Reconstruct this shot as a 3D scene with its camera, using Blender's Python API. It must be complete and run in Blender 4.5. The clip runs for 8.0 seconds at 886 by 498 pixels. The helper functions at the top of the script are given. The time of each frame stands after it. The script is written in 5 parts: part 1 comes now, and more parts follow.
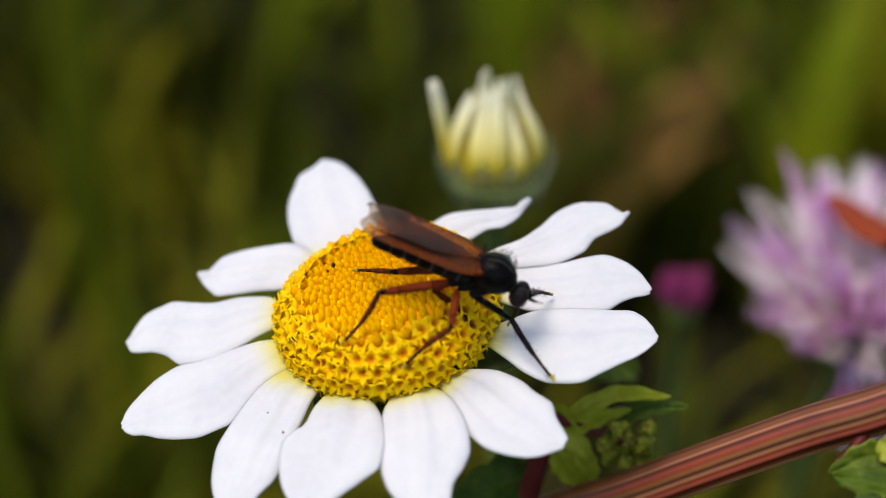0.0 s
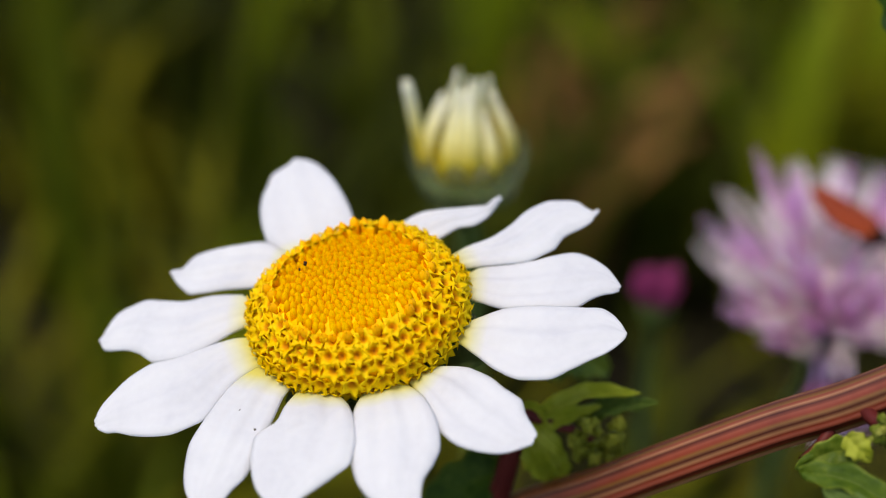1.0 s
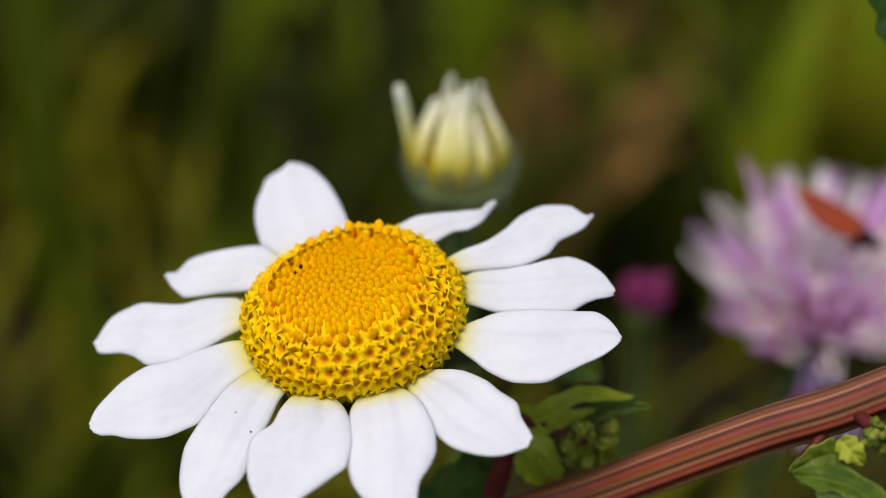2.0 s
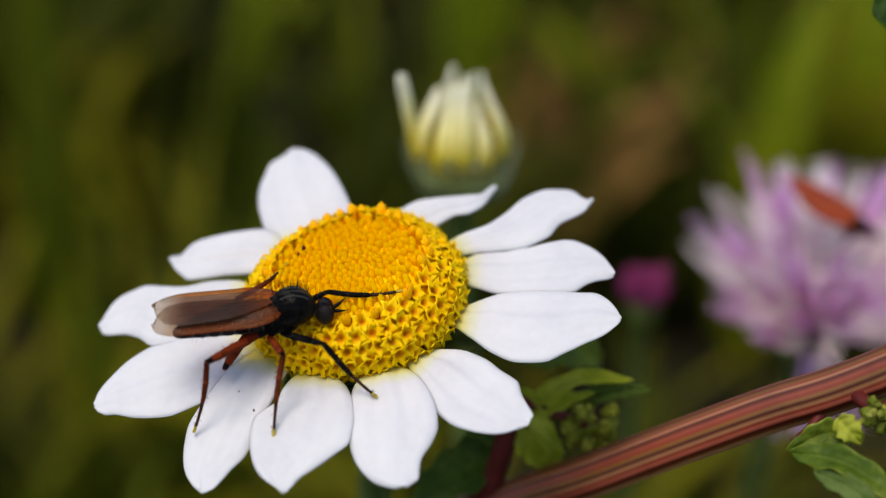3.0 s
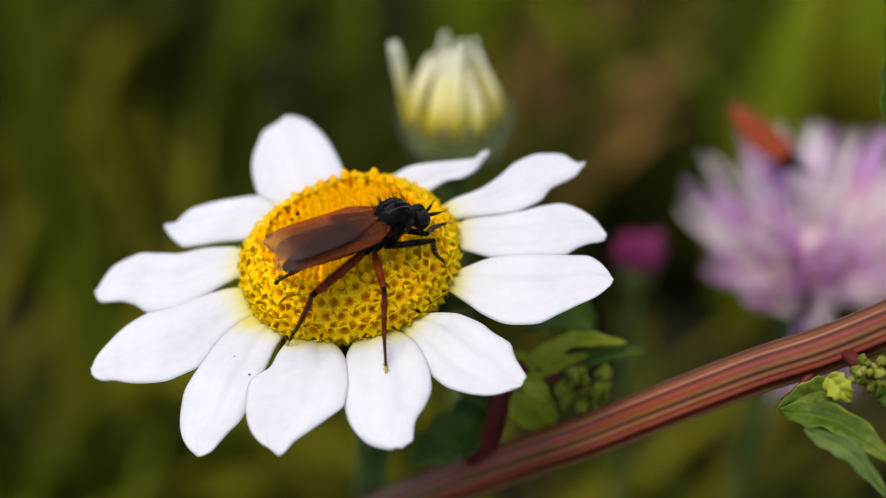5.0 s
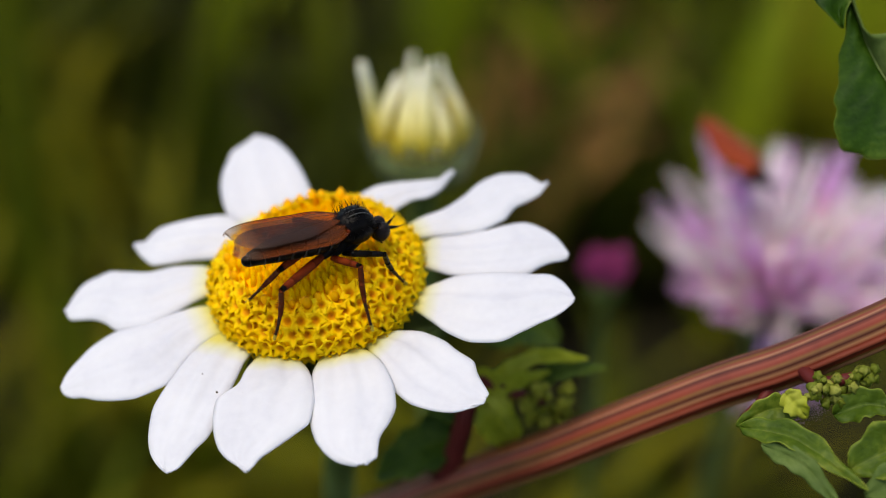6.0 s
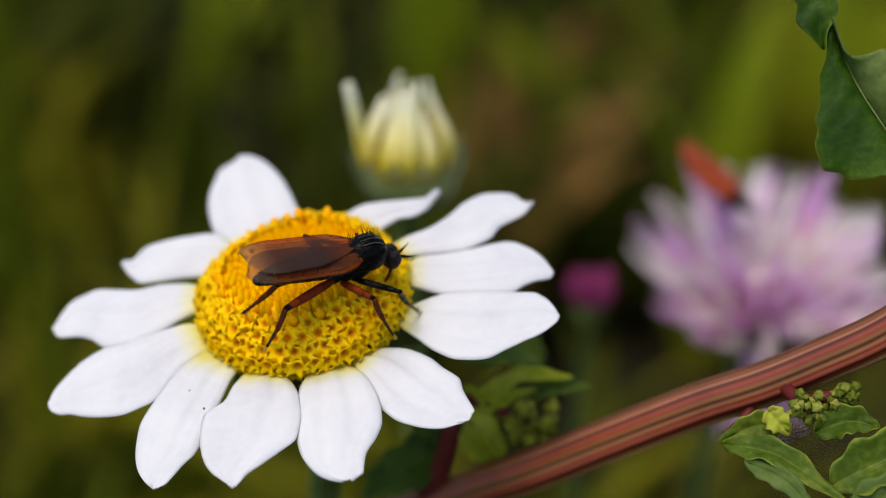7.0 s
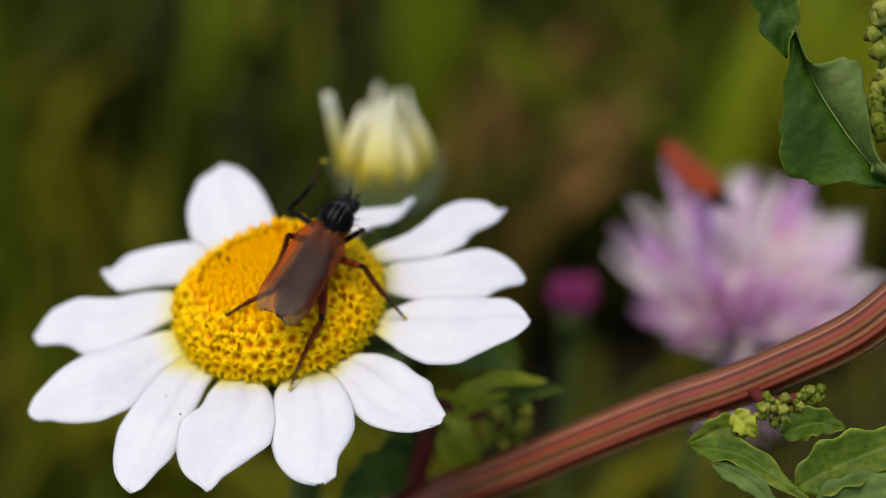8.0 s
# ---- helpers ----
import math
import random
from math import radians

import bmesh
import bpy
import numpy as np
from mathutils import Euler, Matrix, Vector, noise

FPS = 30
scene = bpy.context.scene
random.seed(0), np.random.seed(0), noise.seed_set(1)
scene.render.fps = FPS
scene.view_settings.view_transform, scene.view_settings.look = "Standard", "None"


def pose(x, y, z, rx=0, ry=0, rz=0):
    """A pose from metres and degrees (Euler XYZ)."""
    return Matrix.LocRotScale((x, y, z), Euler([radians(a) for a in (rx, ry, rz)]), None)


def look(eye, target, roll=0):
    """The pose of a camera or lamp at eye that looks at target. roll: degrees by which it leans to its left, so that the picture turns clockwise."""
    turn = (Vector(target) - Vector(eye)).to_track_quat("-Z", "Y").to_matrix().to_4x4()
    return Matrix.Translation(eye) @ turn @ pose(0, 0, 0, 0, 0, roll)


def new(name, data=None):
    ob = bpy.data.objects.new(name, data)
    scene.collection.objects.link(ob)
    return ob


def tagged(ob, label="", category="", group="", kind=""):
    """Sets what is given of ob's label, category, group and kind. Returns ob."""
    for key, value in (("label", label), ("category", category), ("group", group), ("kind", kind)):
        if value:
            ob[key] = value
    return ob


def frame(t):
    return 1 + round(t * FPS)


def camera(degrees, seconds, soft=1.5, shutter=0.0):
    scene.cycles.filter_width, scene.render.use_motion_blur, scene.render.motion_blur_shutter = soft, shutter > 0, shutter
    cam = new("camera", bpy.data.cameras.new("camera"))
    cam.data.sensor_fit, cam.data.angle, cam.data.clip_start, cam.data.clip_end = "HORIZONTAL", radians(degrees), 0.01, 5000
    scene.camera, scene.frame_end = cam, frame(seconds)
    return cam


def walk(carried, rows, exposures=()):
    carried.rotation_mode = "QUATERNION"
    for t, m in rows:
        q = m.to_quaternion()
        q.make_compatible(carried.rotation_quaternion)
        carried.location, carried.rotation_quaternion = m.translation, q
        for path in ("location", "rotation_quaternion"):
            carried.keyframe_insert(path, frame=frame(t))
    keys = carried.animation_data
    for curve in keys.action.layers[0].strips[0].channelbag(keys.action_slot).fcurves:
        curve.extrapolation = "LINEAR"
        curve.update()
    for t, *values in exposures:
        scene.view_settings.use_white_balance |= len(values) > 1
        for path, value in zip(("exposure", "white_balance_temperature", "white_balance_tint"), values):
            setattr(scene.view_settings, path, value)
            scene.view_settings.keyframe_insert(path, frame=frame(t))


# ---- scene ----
# A daisy in a meadow, seen from a hand's width away. Built in millimetres, placed in metres.
cam = camera(30.0, 8.0, soft=0.9, shutter=0.5)
cam.data.dof.use_dof = True
cam.data.dof.focus_distance = 0.1185
cam.data.dof.aperture_fstop = 14.0
PATH = [
    (0, (0.00509, -0.09750, 0.31961), (0.00382, 0.00319, 0.25433), -0.31),
    (0.5, (0.00574, -0.09744, 0.31920), (0.00524, 0.00337, 0.25411), -0.28),
    (1, (0.00594, -0.09831, 0.32009), (0.00594, 0.00233, 0.25473), -0.00),
    (1.5, (0.00556, -0.09860, 0.32049), (0.00641, 0.00203, 0.25511), 0.27),
    (1.7, (0.00473, -0.09864, 0.32019), (0.00620, 0.00219, 0.25514), 0.61),
    (2.8, (0.00469, -0.10076, 0.31954), (0.00631, 0.00053, 0.25522), 0.69),
    (3, (0.00463, -0.10119, 0.31857), (0.00614, 0.00038, 0.25469), 0.73),
    (3.5, (0.00055, -0.10127, 0.31718), (0.00242, -0.00010, 0.25268), 1.21),
    (4, (0.00133, -0.10123, 0.31725), (0.00143, -0.00055, 0.25196), 0.37),
    (4.5, (0.00285, -0.10153, 0.31840), (0.00346, -0.00125, 0.25249), 0.29),
    (5, (0.00516, -0.10238, 0.31841), (0.00666, -0.00180, 0.25298), 0.20),
    (5.2, (0.00561, -0.10238, 0.31918), (0.00731, -0.00200, 0.25345), 0.26),
    (6.3, (0.00620, -0.10400, 0.32030), (0.00974, -0.00296, 0.25573), 0.60),
    (6.5, (0.00623, -0.10400, 0.32037), (0.00999, -0.00283, 0.25594), 0.55),
    (7, (0.00593, -0.10496, 0.32023), (0.01021, -0.00307, 0.25699), 1.12),
    (7.5, (0.00773, -0.10584, 0.32061), (0.01129, -0.00372, 0.25768), 0.34),
    (8, (0.00835, -0.10685, 0.32128), (0.01225, -0.00464, 0.25853), 0.69),
]
walk(cam, [(t, look(eye, target, roll)) for t, eye, target, roll in PATH],
     exposures=[(0.0, 0.93, 7250, 12), (0.6, 0.91, 7250, 12), (1.2, 0.84, 7250, 12), (1.7, 0.82, 7250, 12), (2.8, 0.80, 7250, 12), (3.6, 0.82, 7250, 12),
                (4.0, 0.95, 7250, 12), (5.2, 0.95, 7250, 12), (6.3, 0.88, 7250, 12), (8.0, 0.86, 7250, 12)])

# world and sun: a bright, thinly overcast day
world = bpy.data.worlds.new("sky")
scene.world = world
world.use_nodes = True
wn, wl = world.node_tree.nodes, world.node_tree.links
sky = wn.new("ShaderNodeTexSky")
sky.sky_type, sky.sun_disc = "NISHITA", False
sky.sun_elevation, sky.sun_rotation = radians(71), radians(-133)
wl.new(sky.outputs["Color"], wn["Background"].inputs["Color"])
wn["Background"].inputs["Strength"].default_value = 0.13
sun = new("sun", bpy.data.lights.new("sun", "SUN"))
sun.data.energy, sun.data.angle, sun.data.color = 1.7, radians(30), (1.0, 0.95, 0.87)
sun.matrix_world = look((-0.30, -0.28, 1.2), (0, 0, 0))

GOLDEN = math.pi * (3 - math.sqrt(5))


# ---- materials ----
def surface(name, ramp, rough=0.6, scale=300.0, bump=0.2, thin=0.0, spec=0.14, metal=0.0, coat=0.0, spread=0.35, per_piece=0.0):
    """A mottled surface: two scales of noise through a colour ramp, fine relief, light passing through where thin."""
    m = bpy.data.materials.new(name)
    m.use_nodes = True
    n, l = m.node_tree.nodes, m.node_tree.links
    b = n["Principled BSDF"]
    tex = n.new("ShaderNodeTexCoord")
    big, fine, mix = n.new("ShaderNodeTexNoise"), n.new("ShaderNodeTexNoise"), n.new("ShaderNodeMath")
    big.inputs["Scale"].default_value, fine.inputs["Scale"].default_value = scale, scale * 7
    big.inputs["Detail"].default_value = fine.inputs["Detail"].default_value = 3
    for s in (big, fine):
        l.new(tex.outputs["Object"], s.inputs["Vector"])
    mix.operation, mix.inputs[1].default_value = "MULTIPLY_ADD", spread
    l.new(fine.outputs["Fac"], mix.inputs[0])
    l.new(big.outputs["Fac"], mix.inputs[2])
    level = mix
    if per_piece:
        info, vary = n.new("ShaderNodeObjectInfo"), n.new("ShaderNodeMath")
        vary.operation, vary.inputs[1].default_value = "MULTIPLY_ADD", per_piece
        l.new(info.outputs["Random"], vary.inputs[0])
        l.new(mix.outputs[0], vary.inputs[2])
        level = vary
    cr = n.new("ShaderNodeValToRGB")
    lo = 0.5 + 0.5 * spread - 0.28
    hi = 0.5 + 0.5 * spread + 0.28 + per_piece
    while len(cr.color_ramp.elements) < len(ramp):
        cr.color_ramp.elements.new(0.5)
    for i, (e, c) in enumerate(zip(cr.color_ramp.elements, ramp)):
        e.position = min(1.0, lo + (hi - lo) * i / max(1, len(ramp) - 1))
        e.color = (*c, 1)
    l.new(level.outputs[0], cr.inputs["Fac"])
    l.new(cr.outputs["Color"], b.inputs["Base Color"])
    b.inputs["Roughness"].default_value, b.inputs["Metallic"].default_value = rough, metal
    b.inputs["Specular IOR Level"].default_value, b.inputs["Coat Weight"].default_value = spec, coat
    if bump:
        bp = n.new("ShaderNodeBump")
        bp.inputs["Strength"].default_value, bp.inputs["Distance"].default_value = bump, 0.0002
        l.new(level.outputs[0], bp.inputs["Height"])
        l.new(bp.outputs["Normal"], b.inputs["Normal"])
    if thin:
        tr, ms = n.new("ShaderNodeBsdfTranslucent"), n.new("ShaderNodeMixShader")
        l.new(cr.outputs["Color"], tr.inputs["Color"])
        ms.inputs["Fac"].default_value = thin
        l.new(b.outputs[0], ms.inputs[1])
        l.new(tr.outputs[0], ms.inputs[2])
        l.new(ms.outputs[0], n["Material Output"].inputs["Surface"])
    m["ramp"] = cr.name
    return m


def along(m, stops, axis="x", repeat=1.0, veins=0.0, count=9.0, vein_bump=0.5):
    """Tints a surface along its sheet: a colour ramp over the sheet's length (x of its UV) or width (y), and fine veins along it."""
    n, l = m.node_tree.nodes, m.node_tree.links
    b, cr = n["Principled BSDF"], n[m["ramp"]]
    uv, sep = n.new("ShaderNodeUVMap"), n.new("ShaderNodeSeparateXYZ")
    l.new(uv.outputs["UV"], sep.inputs[0])
    ramp, mix = n.new("ShaderNodeValToRGB"), n.new("ShaderNodeMix")
    mix.data_type, mix.blend_type = "RGBA", "MULTIPLY"
    while len(ramp.color_ramp.elements) < len(stops):
        ramp.color_ramp.elements.new(0.5)
    for e, (p, c) in zip(ramp.color_ramp.elements, stops):
        e.position, e.color = p, (*c, 1)
    times, wrap = n.new("ShaderNodeMath"), n.new("ShaderNodeMath")
    times.operation, times.inputs[1].default_value, wrap.operation = "MULTIPLY", repeat * 0.9999, "FRACT"
    l.new(sep.outputs["X" if axis == "x" else "Y"], times.inputs[0])
    l.new(times.outputs[0], wrap.inputs[0])
    l.new(wrap.outputs[0], ramp.inputs["Fac"])
    mix.inputs["Factor"].default_value = 1.0
    l.new(cr.outputs["Color"], mix.inputs["A"])
    l.new(ramp.outputs["Color"], mix.inputs["B"])
    for link in list(cr.outputs["Color"].links):
        if link.to_node != mix:
            to = link.to_socket
            l.new(mix.outputs["Result"], to)
    if veins:
        wave = n.new("ShaderNodeMath")
        wave.operation, wave.inputs[1].default_value = "MULTIPLY", count * 2 * math.pi
        sine, dark, mul = n.new("ShaderNodeMath"), n.new("ShaderNodeMapRange"), n.new("ShaderNodeMix")
        sine.operation = "SINE"
        l.new(sep.outputs["Y"], wave.inputs[0])
        l.new(wave.outputs[0], sine.inputs[0])
        dark.inputs["From Min"].default_value, dark.inputs["From Max"].default_value = -1, 1
        dark.inputs["To Min"].default_value, dark.inputs["To Max"].default_value = 1 - veins, 1
        l.new(sine.outputs[0], dark.inputs["Value"])
        mul.data_type, mul.blend_type = "RGBA", "MULTIPLY"
        mul.inputs["Factor"].default_value = 1
        targets = [k.to_socket for k in mix.outputs["Result"].links]
        l.new(mix.outputs["Result"], mul.inputs["A"])
        l.new(dark.outputs[0], mul.inputs["B"])
        for to in targets:
            l.new(mul.outputs["Result"], to)
        bp = n.new("ShaderNodeBump")
        bp.inputs["Strength"].default_value, bp.inputs["Distance"].default_value = vein_bump, 0.0002
        l.new(sine.outputs[0], bp.inputs["Height"])
        if b.inputs["Normal"].links:
            l.new(b.inputs["Normal"].links[0].from_socket, bp.inputs["Normal"])
        l.new(bp.outputs["Normal"], b.inputs["Normal"])
    return m


PETAL = along(surface("petal_white", [(0.60, 0.605, 0.64), (0.665, 0.67, 0.695), (0.705, 0.71, 0.725)], 0.6, 250, 0.1, thin=0.28, spec=0.15),
              [(0.0, (0.95, 0.80, 0.06)), (0.11, (1.0, 0.90, 0.22)), (0.15, (1.0, 0.99, 0.70)), (0.195, (1, 1, 1)), (1, (1, 1, 1))], veins=0.015, count=6, vein_bump=0.05)
BUD_HEART = surface("bud_heart", [(0.42, 0.31, 0.006), (0.52, 0.40, 0.010), (0.62, 0.50, 0.02)], 0.6, 400, 0.2, thin=0.2, spec=0.1)
# Throats are brown-orange; the darker base paints shade into pits and gaps.
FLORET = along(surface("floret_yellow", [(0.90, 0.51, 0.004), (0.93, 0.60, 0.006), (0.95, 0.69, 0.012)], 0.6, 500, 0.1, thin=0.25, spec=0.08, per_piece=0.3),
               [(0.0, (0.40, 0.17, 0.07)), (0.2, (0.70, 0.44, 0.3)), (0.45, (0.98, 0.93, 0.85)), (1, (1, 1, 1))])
YOUNG = surface("young_floret_amber", [(0.90, 0.36, 0.003), (0.92, 0.46, 0.004), (0.94, 0.52, 0.006)], 0.55, 400, 0.1, thin=0.2, spec=0.1, per_piece=0.25)
INNER = surface("inner_floret_yellow", [(0.92, 0.56, 0.002), (0.94, 0.61, 0.002), (0.95, 0.66, 0.003)], 0.7, 400, 0.05, thin=0.4, spec=0.03, per_piece=0.1)
CORE = surface("disc_core", [(0.88, 0.46, 0.002), (0.92, 0.54, 0.003)], 0.7, 600, 0.3)
CALYX = surface("calyx_green", [(0.06, 0.09, 0.02), (0.10, 0.14, 0.035), (0.15, 0.19, 0.06)], 0.6, 400, 0.3, thin=0.15)
PAPERY = surface("papery_bract", [(0.24, 0.28, 0.11), (0.38, 0.41, 0.22), (0.58, 0.59, 0.45)], 0.6, 300, 0.2, thin=0.45)
BUD_PETAL = along(surface("bud_petal", [(0.84, 0.82, 0.64), (0.90, 0.89, 0.75), (0.94, 0.93, 0.84)], 0.6, 300, 0.2, thin=0.3, spec=0.1),
                  [(0.0, (0.72, 0.52, 0.012)), (0.3, (0.92, 0.76, 0.09)), (0.55, (1, 0.93, 0.45)), (0.9, (1, 1, 0.9))], veins=0.15, count=2, vein_bump=0.3)
STEM_GREEN = surface("stem_green", [(0.05, 0.08, 0.02), (0.09, 0.13, 0.03), (0.13, 0.17, 0.06)], 0.55, 200, 0.3)
RED, MAROON, BEIGE, OLIVE, PINK = (0.17, 0.024, 0.009), (0.060, 0.008, 0.004), (0.30, 0.140, 0.065), (0.14, 0.062, 0.010), (0.21, 0.048, 0.024)
STRIPES = (RED, BEIGE, MAROON, OLIVE, RED, PINK, MAROON, BEIGE, RED, OLIVE, MAROON, PINK, BEIGE, MAROON, RED, OLIVE,
           PINK, MAROON, RED, BEIGE, MAROON, OLIVE, RED, PINK, MAROON, BEIGE, OLIVE, RED, MAROON, PINK, RED)
STEM_RED = along(surface("stem_red", [(0.72, 0.68, 0.66), (0.95, 0.93, 0.92), (1.1, 1.06, 1.02)], 0.42, 160, 0.35, spec=0.3), [(k / 30, c) for k, c in enumerate(STRIPES)], axis="y", repeat=1.35)
STEM_DARK = surface("stem_dark_red", [(0.045, 0.006, 0.005), (0.080, 0.011, 0.009), (0.11, 0.020, 0.014)], 0.5, 200, 0.3, spec=0.15)
LEAF_RAMP = [(0.014, 0.036, 0.002), (0.034, 0.068, 0.004), (0.085, 0.12, 0.014)]
LEAF = along(surface("weed_leaf", LEAF_RAMP, 0.55, 260, 0.8, thin=0.2, spec=0.12, spread=0.5),
             [(0.0, (2.6, 2.1, 3.0)), (0.035, (1.2, 1.1, 1.2)), (0.07, (1, 1, 1)), (0.485, (1, 1, 1)), (0.5, (1.7, 1.5, 2.0)), (0.515, (1, 1, 1)), (0.93, (1, 1, 1)), (0.965, (1.2, 1.1, 1.2)), (1, (2.6, 2.1, 3.0))], axis="y")
LEAF_FOLDED = along(surface("folded_leaf", LEAF_RAMP, 0.55, 260, 0.8, thin=0.2, spec=0.12, spread=0.5),
                    [(0.0, (1.8, 1.5, 2.0)), (0.04, (0.6, 0.85, 0.45)), (0.55, (0.5, 0.75, 0.4)), (0.92, (0.7, 0.9, 0.6)), (0.97, (1.2, 1.15, 1.4)), (1, (2.8, 2.3, 3.6))], axis="y")
LEAF_BRIGHT = surface("leaf_yellow_green", [(0.17, 0.21, 0.008), (0.28, 0.32, 0.020), (0.40, 0.42, 0.06)], 0.55, 300, 0.6, thin=0.35, spec=0.1)
LEAF_MID = along(surface("weed_leaf_mid", [(0.030, 0.062, 0.003), (0.062, 0.105, 0.006), (0.115, 0.155, 0.014)], 0.5, 280, 0.9, thin=0.25, spec=0.15, spread=0.6),
                 [(0.0, (2.8, 2.2, 3.4)), (0.05, (1.1, 1.05, 1.1)), (0.10, (1, 1, 1)), (0.48, (1, 1, 1)), (0.5, (1.8, 1.5, 2.0)), (0.52, (1, 1, 1)), (0.92, (1, 1, 1)), (0.96, (1.2, 1.1, 1.2)), (1, (2.8, 2.2, 3.4))], axis="y")
LEAF_PALE = surface("leaf_pale_mealy", [(0.045, 0.080, 0.012), (0.080, 0.125, 0.025), (0.16, 0.21, 0.06)], 0.6, 300, 0.8, thin=0.2)
CLUSTER = surface("seed_cluster_green", [(0.07, 0.10, 0.006), (0.14, 0.17, 0.016), (0.25, 0.26, 0.045)], 0.55, 500, 0.3, thin=0.25, per_piece=0.4)
CLUSTER_DIM = surface("bud_cluster_dim", [(0.09, 0.10, 0.006), (0.16, 0.17, 0.012), (0.28, 0.28, 0.03)], 0.6, 500, 0.3, thin=0.1, per_piece=0.3)
# Blades darken towards the ground: shade among the crowded grass is painted in.
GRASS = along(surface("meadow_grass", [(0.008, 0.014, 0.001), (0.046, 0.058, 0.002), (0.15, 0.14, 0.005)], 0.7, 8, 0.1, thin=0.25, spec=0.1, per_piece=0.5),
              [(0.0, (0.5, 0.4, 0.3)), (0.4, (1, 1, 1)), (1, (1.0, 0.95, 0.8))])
# Brighter greens paint in the lit tufts that stand against the shaded meadow.
GRASS_BRIGHT = surface("bright_grass", [(0.09, 0.14, 0.003), (0.17, 0.20, 0.005), (0.26, 0.24, 0.008)], 0.7, 15, 0.1, thin=0.3, spec=0.1)
GRASS_MID = surface("mid_grass", [(0.05, 0.075, 0.002), (0.10, 0.12, 0.004), (0.16, 0.155, 0.006)], 0.7, 15, 0.1, thin=0.3, spec=0.1)
DRY = surface("dry_leaf", [(0.12, 0.055, 0.014), (0.20, 0.10, 0.028), (0.27, 0.15, 0.045)], 0.8, 20, 0.3, thin=0.15)
# Near-black base colour holds the shade that lies between the plants.
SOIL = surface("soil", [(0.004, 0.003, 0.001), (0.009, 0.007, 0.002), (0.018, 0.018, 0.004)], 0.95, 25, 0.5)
LILAC = along(surface("thistle_lilac", [(0.77, 0.40, 0.72), (0.85, 0.54, 0.82), (0.92, 0.72, 0.91)], 0.6, 200, 0.1, thin=0.5, spec=0.1, per_piece=0.3),
              [(0.0, (0.9, 0.32, 0.45)), (0.25, (1.0, 0.68, 0.82)), (0.5, (1, 1, 1)), (1, (1, 1, 1))])
PINK_WHITE = surface("thistle_pale", [(0.91, 0.74, 0.76), (0.94, 0.86, 0.85), (0.96, 0.92, 0.91)], 0.6, 200, 0.1, thin=0.5, spec=0.1, per_piece=0.3)
PINK_HEART = surface("thistle_heart", [(0.74, 0.44, 0.52), (0.84, 0.64, 0.68), (0.92, 0.82, 0.83)], 0.8, 300, 0.6, thin=0.3, spec=0.05)
MAGENTA = surface("bud_magenta", [(0.20, 0.025, 0.10), (0.30, 0.045, 0.15), (0.38, 0.08, 0.21)], 0.7, 300, 0.1, thin=0.2, per_piece=0.2)
BEETLE_RED = surface("beetle_red", [(0.16, 0.022, 0.006), (0.22, 0.034, 0.008), (0.27, 0.048, 0.011)], 0.55, 300, 0.2, spec=0.15)
BLACK = surface("chitin_black", [(0.0015, 0.0013, 0.0013), (0.003, 0.0027, 0.0027), (0.007, 0.006, 0.006)], 0.28, 900, 0.4, spec=0.045)
EYE = surface("eye_dark", [(0.006, 0.004, 0.004), (0.010, 0.006, 0.006)], 0.4, 3000, 0.6, spec=0.12)
RUST = surface("leg_rust", [(0.075, 0.010, 0.003), (0.12, 0.018, 0.004), (0.15, 0.024, 0.005)], 0.6, 900, 0.3, spec=0.05)
SHIN_RUST = surface("shin_rust", [(0.045, 0.008, 0.003), (0.085, 0.015, 0.004), (0.13, 0.026, 0.006)], 0.6, 900, 0.3, spec=0.05)
SHIN = surface("leg_dark", [(0.010, 0.005, 0.003), (0.025, 0.010, 0.005), (0.06, 0.020, 0.008)], 0.5, 900, 0.3, spec=0.1)
TOE = surface("toe_yellow", [(0.30, 0.22, 0.02), (0.42, 0.32, 0.03)], 0.5, 900, 0.2)
DIRT = surface("petal_dirt", [(0.08, 0.065, 0.045), (0.16, 0.14, 0.11)], 0.8, 900, 0.3)
BAND = surface("pale_band", [(0.02, 0.02, 0.018), (0.05, 0.05, 0.045)], 0.5, 900, 0.3, spec=0.2)


def clearer(m, share, tint=(0.9, 0.92, 0.88)):
    """Lets part of the light pass straight through a thin skin."""
    n, l = m.node_tree.nodes, m.node_tree.links
    out = n["Material Output"].inputs["Surface"]
    clear, ms = n.new("ShaderNodeBsdfTransparent"), n.new("ShaderNodeMixShader")
    clear.inputs["Color"].default_value = (*tint, 1)
    ms.inputs["Fac"].default_value = share
    l.new(out.links[0].from_socket, ms.inputs[1])
    l.new(clear.outputs[0], ms.inputs[2])
    l.new(ms.outputs[0], out)
    return m


clearer(PAPERY, 0.78)


